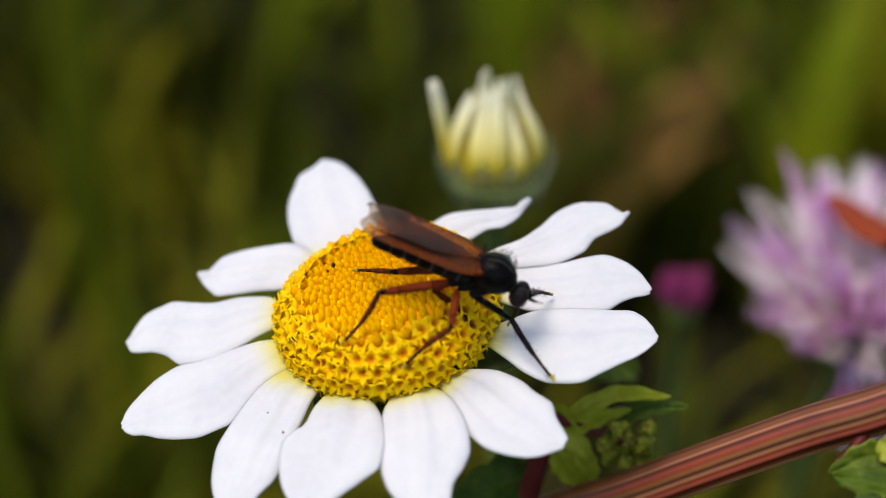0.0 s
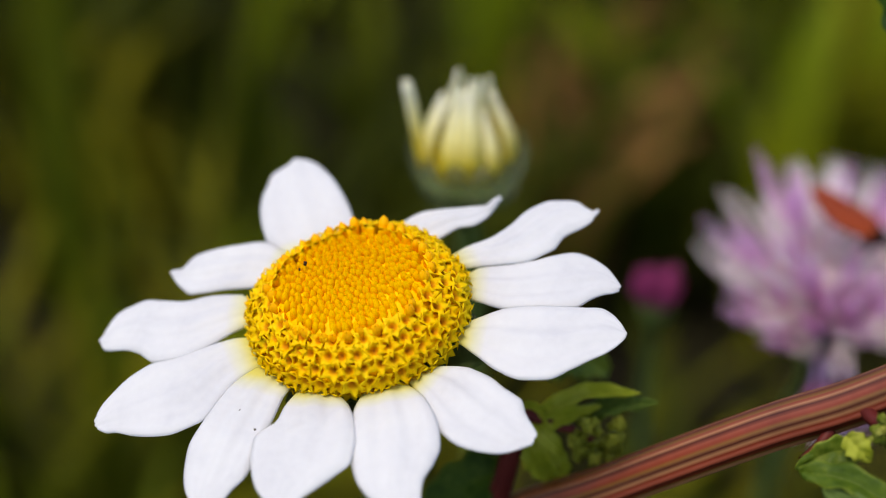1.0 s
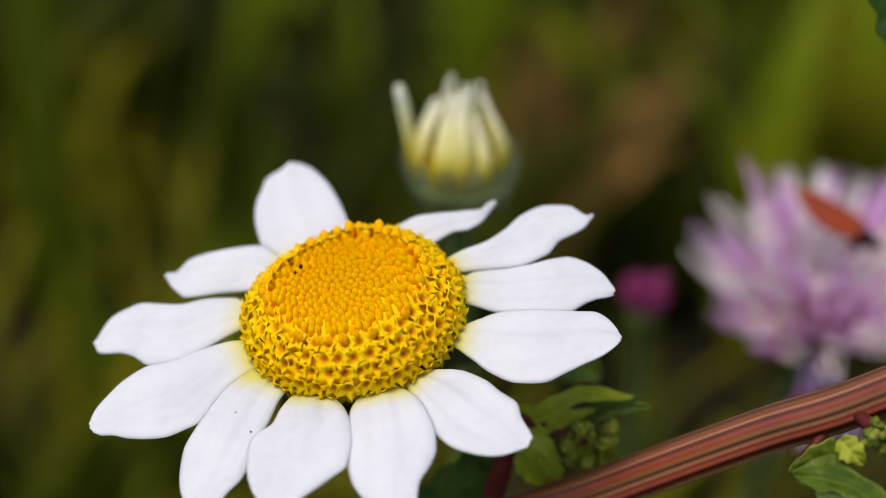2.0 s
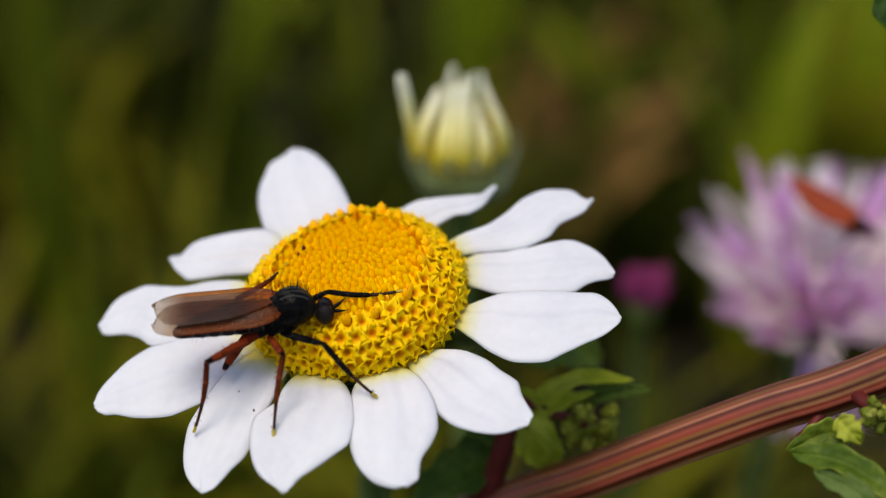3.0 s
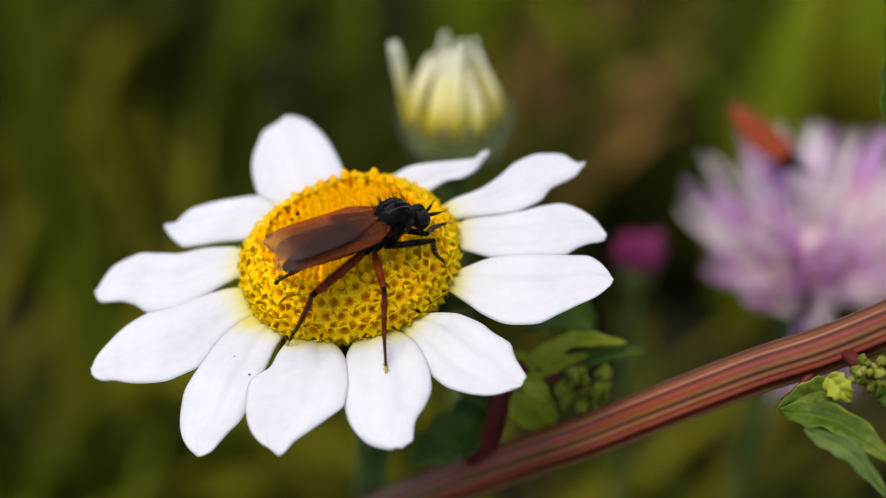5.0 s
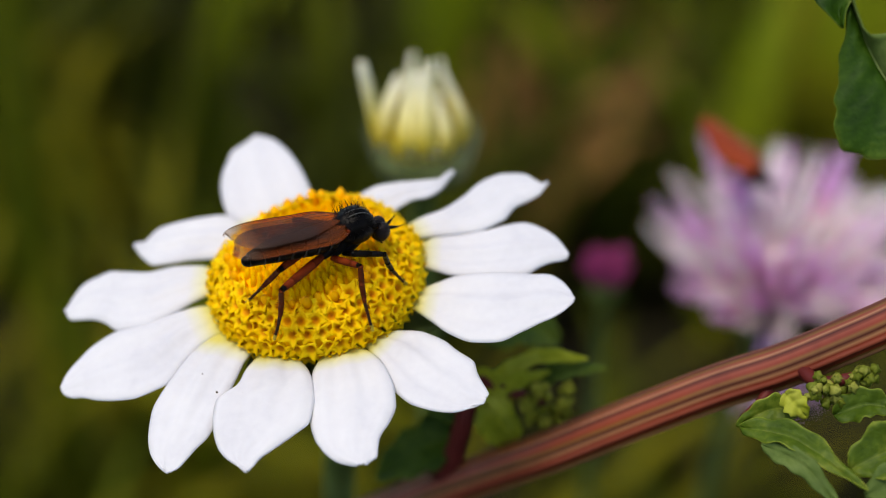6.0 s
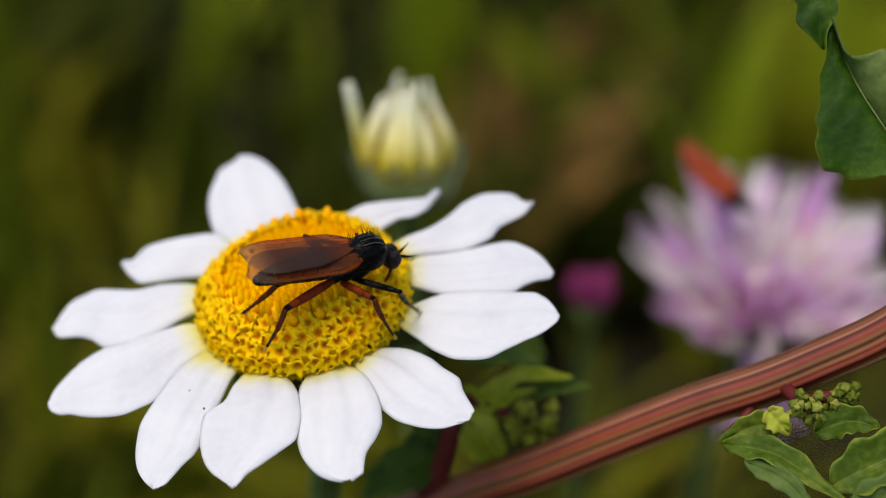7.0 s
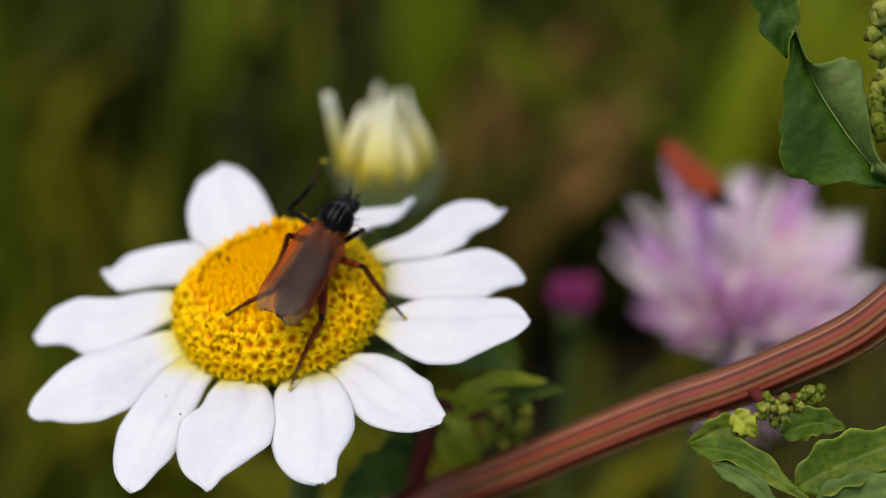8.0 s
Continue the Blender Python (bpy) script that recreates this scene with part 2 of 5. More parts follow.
def wing_film():
    """Smoky wing membrane: partly clear and brown over the middle, amber along the front edge and the root, pale at the tip."""
    m = surface("wing_film", [(0.75, 0.75, 0.75), (1.0, 1.0, 1.0), (1.25, 1.25, 1.25)], 0.42, 500, 0.25, spec=0.2)
    n, l = m.node_tree.nodes, m.node_tree.links
    uv, sep = n.new("ShaderNodeUVMap"), n.new("ShaderNodeSeparateXYZ")
    l.new(uv.outputs["UV"], sep.inputs[0])

    def ramp_of(axis, lo, hi, a, b):
        node = n.new("ShaderNodeMapRange")
        node.interpolation_type = "SMOOTHSTEP"
        for key, value in (("From Min", lo), ("From Max", hi), ("To Min", a), ("To Max", b)):
            node.inputs[key].default_value = value
        l.new(sep.outputs[axis], node.inputs["Value"])
        return node.outputs[0]

    def blend(fac, a, b):
        node = n.new("ShaderNodeMix")
        node.data_type = "RGBA"
        l.new(fac, node.inputs["Factor"])
        for key, value in (("A", a), ("B", b)):
            if isinstance(value, tuple):
                node.inputs[key].default_value = (*value, 1)
            else:
                l.new(value, node.inputs[key])
        return node.outputs["Result"]
    front, root, tip = ramp_of("Y", 0.70, 0.88, 0, 1), ramp_of("X", 0.02, 0.40, 0.75, 0), ramp_of("X", 0.70, 0.94, 0, 1)
    amber = n.new("ShaderNodeMath")
    amber.operation = "MAXIMUM"
    l.new(front, amber.inputs[0])
    l.new(root, amber.inputs[1])
    amber = amber.outputs[0]
    skin = blend(tip, blend(amber, (0.045, 0.026, 0.019), (0.21, 0.055, 0.010)), (0.13, 0.10, 0.080))
    tint = blend(tip, blend(amber, (0.80, 0.59, 0.45), (0.98, 0.60, 0.22)), (0.92, 0.84, 0.75))
    share = blend(tip, blend(amber, (0.58, 0.58, 0.58), (0.66, 0.66, 0.66)), (0.76, 0.76, 0.76))
    mottle = n.new("ShaderNodeMix")
    mottle.data_type, mottle.blend_type = "RGBA", "MULTIPLY"
    mottle.inputs["Factor"].default_value = 1.0
    l.new(skin, mottle.inputs["A"])
    l.new(n[m["ramp"]].outputs["Color"], mottle.inputs["B"])
    l.new(mottle.outputs["Result"], n["Principled BSDF"].inputs["Base Color"])
    clear, ms = n.new("ShaderNodeBsdfTransparent"), n.new("ShaderNodeMixShader")
    l.new(tint, clear.inputs["Color"])
    l.new(share, ms.inputs["Fac"])
    l.new(n["Principled BSDF"].outputs[0], ms.inputs[1])
    l.new(clear.outputs[0], ms.inputs[2])
    l.new(ms.outputs[0], n["Material Output"].inputs["Surface"])
    return m


WING = wing_film()


# ---- shape helpers (millimetres) ----
def part(name, bm, material, parent, label="", at=None, smooth=True):
    """Links a bmesh, in millimetres, as one mesh object under parent, and returns it."""
    bmesh.ops.scale(bm, vec=(0.001, 0.001, 0.001), verts=bm.verts)
    me = bpy.data.meshes.new(name)
    bm.to_mesh(me)
    bm.free()
    return part_of(name, me, material, parent, label, at, smooth)


def part_of(name, me, material, parent, label="", at=None, smooth=True):
    if not me.materials:
        for m in material if isinstance(material, (list, tuple)) else [material]:
            me.materials.append(m)
        me.polygons.foreach_set("use_smooth", [smooth] * len(me.polygons))
    ob = new(name, me)
    ob.parent = parent
    if at is not None:
        ob.matrix_basis = at
    return tagged(ob, label)


def thing(name, label, category, m=None, group=""):
    ob = new(name)
    ob.empty_display_size = 0.002
    if m is not None:
        ob.matrix_basis = m
    return tagged(ob, label, category, group)


def grid_faces(bm, rows, uvs, flip=False, mat=0):
    layer = bm.loops.layers.uv.verify()
    for i in range(len(rows) - 1):
        for j in range(len(rows[0]) - 1):
            ids = [(i, j), (i + 1, j), (i + 1, j + 1), (i, j + 1)]
            if flip:
                ids = ids[::-1]
            try:
                face = bm.faces.new([rows[a][b] for a, b in ids])
            except ValueError:
                continue
            face.material_index = mat
            for loop, (a, b) in zip(face.loops, ids):
                loop[layer].uv = uvs[a][b]


def sheet(bm, fn, nu, nv, thick=0.1, mat=0):
    """A thin solid sheet: fn(u, v) with u from 0 to 1 along it and v from -1 to 1 across it."""
    us, vs = [i / nu for i in range(nu + 1)], [-1 + 2 * j / nv for j in range(nv + 1)]
    pts = [[Vector(fn(u, v)) for v in vs] for u in us]
    uvs = [[(u, 0.5 + 0.5 * v) for v in vs] for u in us]
    top, low = [], []
    for i in range(nu + 1):
        a, b = [], []
        for j in range(nv + 1):
            du = pts[min(i + 1, nu)][j] - pts[max(i - 1, 0)][j]
            dv = pts[i][min(j + 1, nv)] - pts[i][max(j - 1, 0)]
            nn = du.cross(dv)
            nn = nn.normalized() if nn.length > 1e-9 else Vector((0, 0, 1))
            edge = 0.35 if i in (0, nu) or j in (0, nv) else 1.0
            a.append(bm.verts.new(pts[i][j] + nn * thick * 0.5 * edge))
            b.append(bm.verts.new(pts[i][j] - nn * thick * 0.5 * edge))
        top.append(a)
        low.append(b)
    grid_faces(bm, top, uvs, False, mat)
    grid_faces(bm, low, uvs, True, mat)
    for j in (0, nv):
        grid_faces(bm, [[top[i][j], low[i][j]] for i in range(nu + 1)], [[uvs[i][j]] * 2 for i in range(nu + 1)], j == 0, mat)
    for i in (0, nu):
        grid_faces(bm, [[top[i][j], low[i][j]] for j in range(nv + 1)], [[uvs[i][j]] * 2 for j in range(nv + 1)], i == nu, mat)
    return bm


def spline(points, n):
    """n + 1 points on a smooth curve through the given ones (tuples of any length)."""
    p = [np.array(q, float) for q in points]
    p = [2 * p[0] - p[1]] + p + [2 * p[-1] - p[-2]]
    out = []
    for i in range(n + 1):
        s = i / n * (len(p) - 3)
        k = min(int(s), len(p) - 4)
        f = s - k
        a, b, c, d = p[k:k + 4]
        out.append(0.5 * (2 * b + (c - a) * f + (2 * a - 5 * b + 4 * c - d) * f * f + (3 * b - a - 3 * c + d) * f ** 3))
    return out


def tube(bm, points, n=16, sides=10, rib=None, mat=0, cap=True):
    """A round limb through points of (x, y, z, radius); rib(angle) scales the radius round it."""
    curve = spline(points, n)
    up, rows, uvs = Vector((0.13, 0.31, 0.94)), [], []
    for i, q in enumerate(curve):
        a, b = curve[max(i - 1, 0)], curve[min(i + 1, n)]
        d = Vector(b[:3] - a[:3]).normalized()
        side = d.cross(up).normalized()
        over = side.cross(d).normalized()
        up = over
        row = []
        for k in range(sides):
            g = 2 * math.pi * k / sides
            r = q[3] * (rib(g) if rib else 1)
            row.append(bm.verts.new(Vector(q[:3]) + (side * math.cos(g) + over * math.sin(g)) * r))
        rows.append(row + [row[0]])
        uvs.append([(i / n, k / sides) for k in range(sides + 1)])
    grid_faces(bm, rows, uvs, False, mat)
    if cap:
        for row, turn in ((rows[0], -1), (rows[-1], 1)):
            face = bm.faces.new(row[:-1][::turn])
            face.material_index = mat
    return bm


def lathe(bm, profile, sides=24, wobble=0.0, mat=0, squash=(1, 1)):
    """A body turned round z through (radius, z) pairs."""
    rows, uvs = [], []
    for i, (r, z) in enumerate(profile):
        row = []
        for k in range(sides):
            g = 2 * math.pi * k / sides
            rr = r * (1 + wobble * noise.noise((math.cos(g) * 2, math.sin(g) * 2, z)))
            row.append(bm.verts.new((rr * math.cos(g) * squash[0], rr * math.sin(g) * squash[1], z)))
        rows.append(row + [row[0]])
        uvs.append([(i / (len(profile) - 1), k / sides) for k in range(sides + 1)])
    grid_faces(bm, rows, uvs, False, mat)
    bm.faces.new(rows[0][:-1][::-1]).material_index = mat
    bm.faces.new(rows[-1][:-1]).material_index = mat
    return bm


def ball(bm, at, radii, seg=16, rings=10, turn=None, mat=0):
    m = Matrix.Translation(at) @ (turn or Matrix()) @ Matrix.Diagonal((*radii, 1))
    made = bmesh.ops.create_uvsphere(bm, u_segments=seg, v_segments=rings, radius=1, matrix=m)
    for f in {f for v in made["verts"] for f in v.link_faces}:
        f.material_index = mat
    return bm


def aim(at, way, spin=0.0):
    """A pose at a place in mm whose z axis points along way."""
    q = Vector(way).normalized().to_track_quat("Z", "Y")
    return Matrix.Translation(Vector(at) * 0.001) @ q.to_matrix().to_4x4() @ Matrix.Rotation(spin, 4, "Z")


def mm(x, y, z):
    return Matrix.Translation((x * 0.001, y * 0.001, z * 0.001))


# ---- ground and meadow ----
def build_ground():
    bm = bmesh.new()
    n = 60
    rows = []
    for i in range(n + 1):
        row = []
        for j in range(n + 1):
            a, b = 2 * i / n - 1, 2 * j / n - 1
            x, y = 40000 * abs(a) ** 3 * (1 if a > 0 else -1), 40000 * abs(b) ** 3 * (1 if b > 0 else -1)
            z = 12 * noise.noise((x * 0.006, y * 0.006, 0)) + 5 * noise.noise((x * 0.03, y * 0.03, 3))
            row.append(bm.verts.new((x, y, z)))
        rows.append(row)
    grid_faces(bm, rows, [[(i / n, j / n) for j in range(n + 1)] for i in range(n + 1)])
    ob = part("ground", bm, SOIL, None, "meadow soil with an olive mottle, shade under the grass painted in near-black")
    tagged(ob, category="ground", kind="structure")


def blade(bm, x, y, height, width, lean, turn, fold=0.25, nu=7, nv=2, mat=0):
    """One grass blade from the ground, bowed over towards turn."""
    c, s = math.cos(turn), math.sin(turn)

    def at(u, v):
        out = lean * height * u ** 2.2
        w = width * 0.5 * (1 - u ** 2.5) * (0.6 + 0.4 * min(1, u * 4))
        side = v * w
        z = height * (u - 0.25 * lean * u ** 3) + fold * abs(v) * w
        return x + c * out - s * side, y + s * out + c * side, z
    sheet(bm, at, nu, nv, 0.25, mat)


def build_meadow():
    rng = random.Random(5)
    bm = bmesh.new()
    for _ in range(3600):
        y = 170 + 1000 * rng.random() ** 1.4
        x = rng.uniform(-1, 1) * (150 + 0.42 * y) + 20
        if noise.noise((x * 0.012, y * 0.012, 7)) < -0.12 + 0.3 * rng.random():
            continue
        if x > 30 and y < 340 and rng.random() < 0.7:
            continue
        h = rng.uniform(45, 120) * (1 + 0.0004 * y)
        blade(bm, x, y, h, rng.uniform(5, 13), rng.uniform(0.1, 0.9), rng.uniform(0, 6.28), nu=5)
    for _ in range(5200):
        r, g = 1400 * math.sqrt(rng.random()), rng.uniform(0, 2 * math.pi)
        x, y = r * math.cos(g), r * math.sin(g)
        if y > 160 and abs(x - 20) < 160 + 0.42 * y or noise.noise((x * 0.012, y * 0.012, 7)) < -0.2:
            continue
        if math.hypot(x, y + 60) > 130:
            blade(bm, x, y, rng.uniform(45, 120), rng.uniform(5, 13), rng.uniform(0.1, 0.9), rng.uniform(0, 6.28), nu=4)
    ob = part("meadow_grass", bm, GRASS, None, "dense meadow grass, soft shade painted into its dark green")
    tagged(ob, category="grass", kind="stuff")


def grass_plant(label, material, x, y, height, width, lean, turn, blades, seed):
    """A grass tuft: a jointed stalk and bowed blades, each a part of it."""
    rng = random.Random(seed)
    root = thing("grass_plant", label, "grass", mm(x, y, 0), "tall grass behind the flowers")
    bm = tube(bmesh.new(), [(0, 0, -4, 1.6), (lean * 20 * math.cos(turn), lean * 20 * math.sin(turn), height * 0.6, 1.3), (lean * 70 * math.cos(turn), lean * 70 * math.sin(turn), height * 1.1, 0.8)], 12, 7)
    part("stalk", bm, material, root, "slender stalk")
    for k in range(blades):
        bm = bmesh.new()
        blade(bm, rng.uniform(-4, 4), rng.uniform(-4, 4), height * rng.uniform(0.75, 1.05), width * rng.uniform(0.7, 1.2), lean * rng.uniform(0.6, 1.4), turn + rng.uniform(-1.2, 1.2), nu=14, nv=4)
        part("blade", bm, material, root, "long bowed blade")


# ---- the daisy ----
DAISY = Matrix.Translation((-0.000115, 0.001903, 0.248643)) @ Matrix((
    (0.98859, 0.0, -0.15063, 0), (-0.03505, 0.97246, -0.23006, 0), (0.14649, 0.23314, 0.96145, 0), (0, 0, 0, 1))).to_quaternion().to_matrix().to_4x4()

#   base azimuth, tip azimuth, tip radius, lift, tip height, height over its neighbours, and how far each edge
#   (the anticlockwise one, the clockwise one) stands off the middle line at the shares STATIONS of the length
STATIONS = (0.10, 0.24, 0.38, 0.52, 0.65, 0.76, 0.85, 0.92, 0.97, 1.0)
PETALS_BACK = [
    (112.7, 107.3, 18.1, 0.5, 0.7, 0, (3.32, 3.58, 4.48, 4.49, 4.27, 3.8, 3.17, 2.73, 1.4, 0.81), (-2.61, -2.61, -2.59, -2.45, -2.19, -1.86, -1.45, -1.06, -0.53, -0.15)),
    (138.9, 156.3, 16.7, 0.7, -0.2, 0.2, (0.74, 0.88, 1.33, 1.72, 2.18, 2.37, 1.78, 1.13, 0.49, 0.14), (-2.25, -2.9, -3.44, -3.01, -2.53, -2.11, -1.53, -0.13, -0.14, -0.06)),
    (15.4, 2.1, 19.3, 0.8, -0.6, 0.1, (1.05, 2.08, 2.0, 2.24, 2.83, 3.2, 2.82, 2.15, 1.26, 0.16), (-0.43, -1.35, -2.28, -2.55, -2.54, -2.28, -1.27, -0.68, -0.44, -0.14)),
    (35.2, 24.9, 20.1, 0.8, -0.2, 0.3, (0.65, 0.8, 0.58, 1.1, 2.01, 2.28, 1.93, 1.39, -0.01, 0.01), (-0.35, -1.28, -2.29, -2.97, -2.77, -1.72, -1.43, -1.13, -0.55, -0.18)),
    (68.1, 45.9, 15.5, 0.9, -0.2, 0, (2.62, 2.52, 2.31, 1.53, 0.74, 0.21, -0.26, 0.03, 0.2, 0.08), (-0.71, -0.84, -1.13, -1.21, -1.75, -1.55, -1.03, -0.6, -0.32, -0.12)),
]
PETALS_LEFT = [
    (169.3, 177.0, 20.4, 1.0, -0.8, 0, (0.5, 1.54, 3.01, 3.92, 3.78, 2.43, 1.74, 1.49, 1.2, 0.34), (-0.67, -2.13, -2.17, -1.86, -2.25, -2.69, -2.48, -2.1, -1.14, -0.19)),
    (-164.8, -160.0, 20.8, 0.9, -0.8, 0.2, (1.5, 2.15, 3.44, 4.9, 4.8, 4.01, 2.96, 1.9, 1.4, 0.67), (-1.25, -1.81, -1.83, -1.91, -2.39, -2.23, -1.78, -1.31, -0.82, -0.21)),
    (-144.7, -121.9, 19.4, 0.7, -0.4, 0.4, (1.28, 1.16, 1.4, 1.55, 1.78, 1.69, 1.14, 0.82, 0.53, 0.1), (-2.4, -3.06, -3.28, -3.46, -3.56, -3.2, -2.7, -2.07, -1.26, -0.33)),
]
PETALS_FRONT = [
    (-113.3, -103.9, 18.2, 0.8, 0.3, 0.6, (1.21, 2.51, 3.35, 3.78, 3.79, 2.74, 1.63, 0.73, 0.41, 0.09), (-1.61, -2.07, -2.26, -3.56, -3.4, -3.01, -2.49, -1.76, -0.79, -0.1)),
    (-70.6, -78.8, 18.1, 0.8, 0, 0.4, (1.36, 2.4, 2.98, 3.27, 3.19, 2.57, 1.7, 1.43, 1.29, 0.58), (-1.61, -2.38, -2.69, -2.92, -3.02, -2.87, -2.46, -1.9, -1.13, -0.2)),
    (-53.2, -44.7, 17.9, 0.7, 0, 0.1, (0.26, 1.19, 1.9, 2.01, 1.78, 1.75, 1.01, 0.62, 0.36, 0.12), (-1.34, -1.97, -2.89, -3.65, -3.86, -3.53, -3.02, -2.4, -1.65, -0.88)),
    (-17.0, -12.9, 19.9, 0.8, 0, 0.35, (0.11, 0.85, 1.58, 1.76, 1.85, 1.96, 2.11, 1.67, 0.94, 0.2), (-1.22, -2.7, -4.26, -5.01, -4.83, -3.73, -2.75, -1.99, -1.23, -0.55)),
]


def edge_at(widths, u):
    """The edge's distance from the middle line at the share u: a smooth curve through the stations."""
    us, ws = (0.0, *STATIONS), (0.75 * widths[0], *widths)
    k = min(len(us) - 2, max(0, sum(q <= u for q in us) - 1))
    h = us[k + 1] - us[k]
    f = (u - us[k]) / h

    def slope(i):
        if i in (0, len(us) - 1):
            return 0.0
        a, b = (ws[i] - ws[i - 1]) / (us[i] - us[i - 1]), (ws[i + 1] - ws[i]) / (us[i + 1] - us[i])
        return 2 * a * b / (a + b) if a * b > 0 else 0.0
    return ((1 + 2 * f) * (1 - f) ** 2 * ws[k] + f * (1 - f) ** 2 * h * slope(k)
            + f * f * (3 - 2 * f) * ws[k + 1] - f * f * (1 - f) * h * (slope(k + 1) if k < len(us) - 2 else (ws[k + 1] - ws[k]) / h))


def petal_mesh(bm, row, seed):
    az0, az1, r1, lift, tip, over, left, right = row
    base = Vector((6.0 * math.cos(radians(az0)), 6.0 * math.sin(radians(az0)), 0.35))
    top = Vector((r1 * math.cos(radians(az1)), r1 * math.sin(radians(az1)), 0.35))
    way = top - base
    length = way.length
    way.normalize()
    side = Vector((-way.y, way.x, 0)).normalized()

    def at(u, v):
        u = 1 - (1 - u) ** 1.6
        a, b = edge_at(left, u), edge_at(right, u)
        off = 0.5 * (a + b) + 0.5 * v * (a - b)
        end = 1 - 0.012 * u ** 12 * (v * v + 0.8 * noise.noise((v * 3, seed, 5)))
        z = over * min(1, u / 0.3) + lift * math.sin(math.pi * min(1, u * 0.95)) + tip * u * u
        z += -0.30 * v * v * (1 - 0.5 * u) + 0.11 * math.cos(v * 2.6 * math.pi + 0.4 * math.sin(seed)) * math.sin(math.pi * min(1, u))
        z += 0.20 * noise.noise((u * 3 + seed, v * 1.5, seed * 2.3)) * u + 0.05 * noise.noise((u * 14, v * 5 + seed, 2.0)) * u
        return base + way * (length * u * end) + side * off + Vector((0, 0, z))
    sheet(bm, at, 40, 24, 0.20)


DISC = [(6.0, -0.4), (6.5, 0.2), (6.9, 1.0), (6.9, 1.9), (6.5, 2.7), (5.9, 3.4), (5.2, 3.95), (4.4, 4.5), (2.8, 4.6), (1.4, 4.6), (0.02, 4.6)]


def disc_at(s):
    """Place and outward normal (in the r, z plane) at the share s of the way from the rim to the middle."""
    p = spline(DISC, 60)
    i = min(59.0, max(0.0, s * 60))
    k = int(i)
    a, b = p[k], p[k + 1]
    q = a + (b - a) * (i - k)
    d = (b - a) / np.linalg.norm(b - a)
    return q, (d[1], -d[0])


def rim(g):
    """The disc is uneven: it bulges at one side of its back and sags at the other. Share of the radius and drop in height."""
    g = math.degrees(g) % 360
    bulge, sag = math.exp(-((g - 72) / 16) ** 2), math.exp(-((g - 130) / 34) ** 2)
    return 1.05 + 0.03 * bulge - 0.05 * sag + 0.03 * math.cos(math.radians(2 * g)), -0.2 * sag - 0.45 * max(0.0, math.sin(math.radians(g)))


def open_floret():
    """A five-lobed open floret: a short tube flaring into broad pointed lobes round a dark throat."""
    bm = bmesh.new()
    rings = [(0.34, 0.0, 0.3), (0.44, 0.45, 0.5), (0.52, 0.80, 0.78)]
    layer = bm.loops.layers.uv.verify()
    rows, us = [], []
    for r, z, u in rings:
        rows.append([bm.verts.new((r * math.cos(k * math.pi / 5), r * math.sin(k * math.pi / 5), z)) for k in range(10)])
        us.append(u)

    def face(vs, uu):
        f = bm.faces.new(vs)
        for loop, u in zip(f.loops, uu):
            loop[layer].uv = (u, 0.5)
    for i in range(2):
        for k in range(10):
            q = (k + 1) % 10
            face([rows[i][k], rows[i][q], rows[i + 1][q], rows[i + 1][k]], [us[i], us[i], us[i + 1], us[i + 1]])
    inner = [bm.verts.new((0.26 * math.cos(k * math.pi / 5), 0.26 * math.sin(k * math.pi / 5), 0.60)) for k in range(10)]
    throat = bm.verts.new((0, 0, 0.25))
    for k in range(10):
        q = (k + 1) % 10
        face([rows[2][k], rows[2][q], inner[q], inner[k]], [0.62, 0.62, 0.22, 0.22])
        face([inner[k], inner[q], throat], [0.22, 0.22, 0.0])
    for k in range(5):
        a, b, c = rows[2][2 * k - 1], rows[2][2 * k], rows[2][(2 * k + 1) % 10]
        g = 2 * k * math.pi / 5
        mid = bm.verts.new((0.66 * math.cos(g), 0.66 * math.sin(g), 1.02))
        tipv = bm.verts.new((0.98 * math.cos(g), 0.98 * math.sin(g), 1.02))
        under = bm.verts.new((0.66 * math.cos(g), 0.66 * math.sin(g), 0.84))
        face([a, mid, b], [0.7, 0.95, 0.62])
        face([b, mid, c], [0.62, 0.95, 0.7])
        face([a, tipv, mid], [0.75, 1, 0.95])
        face([mid, tipv, c], [0.95, 1, 0.75])
        face([a, under, tipv], [0.7, 0.75, 0.9])
        face([under, c, tipv], [0.75, 0.7, 0.9])
    return bm


def bud_floret(r, length, point=0.5):
    bm = bmesh.new()
    lathe(bm, [(r * 0.55, 0), (r * 0.85, length * 0.3), (r, length * 0.62), (r * 0.86, length * 0.82), (r * point, length * 0.95), (0.03, length)], 8)
    return bm


def mesh_of(bm, name, material, smooth=True):
    bmesh.ops.scale(bm, vec=(0.001, 0.001, 0.001), verts=bm.verts)
    me = bpy.data.meshes.new(name)
    bm.to_mesh(me)
    bm.free()
    me.materials.append(material)
    me.polygons.foreach_set("use_smooth", [smooth] * len(me.polygons))
    return me


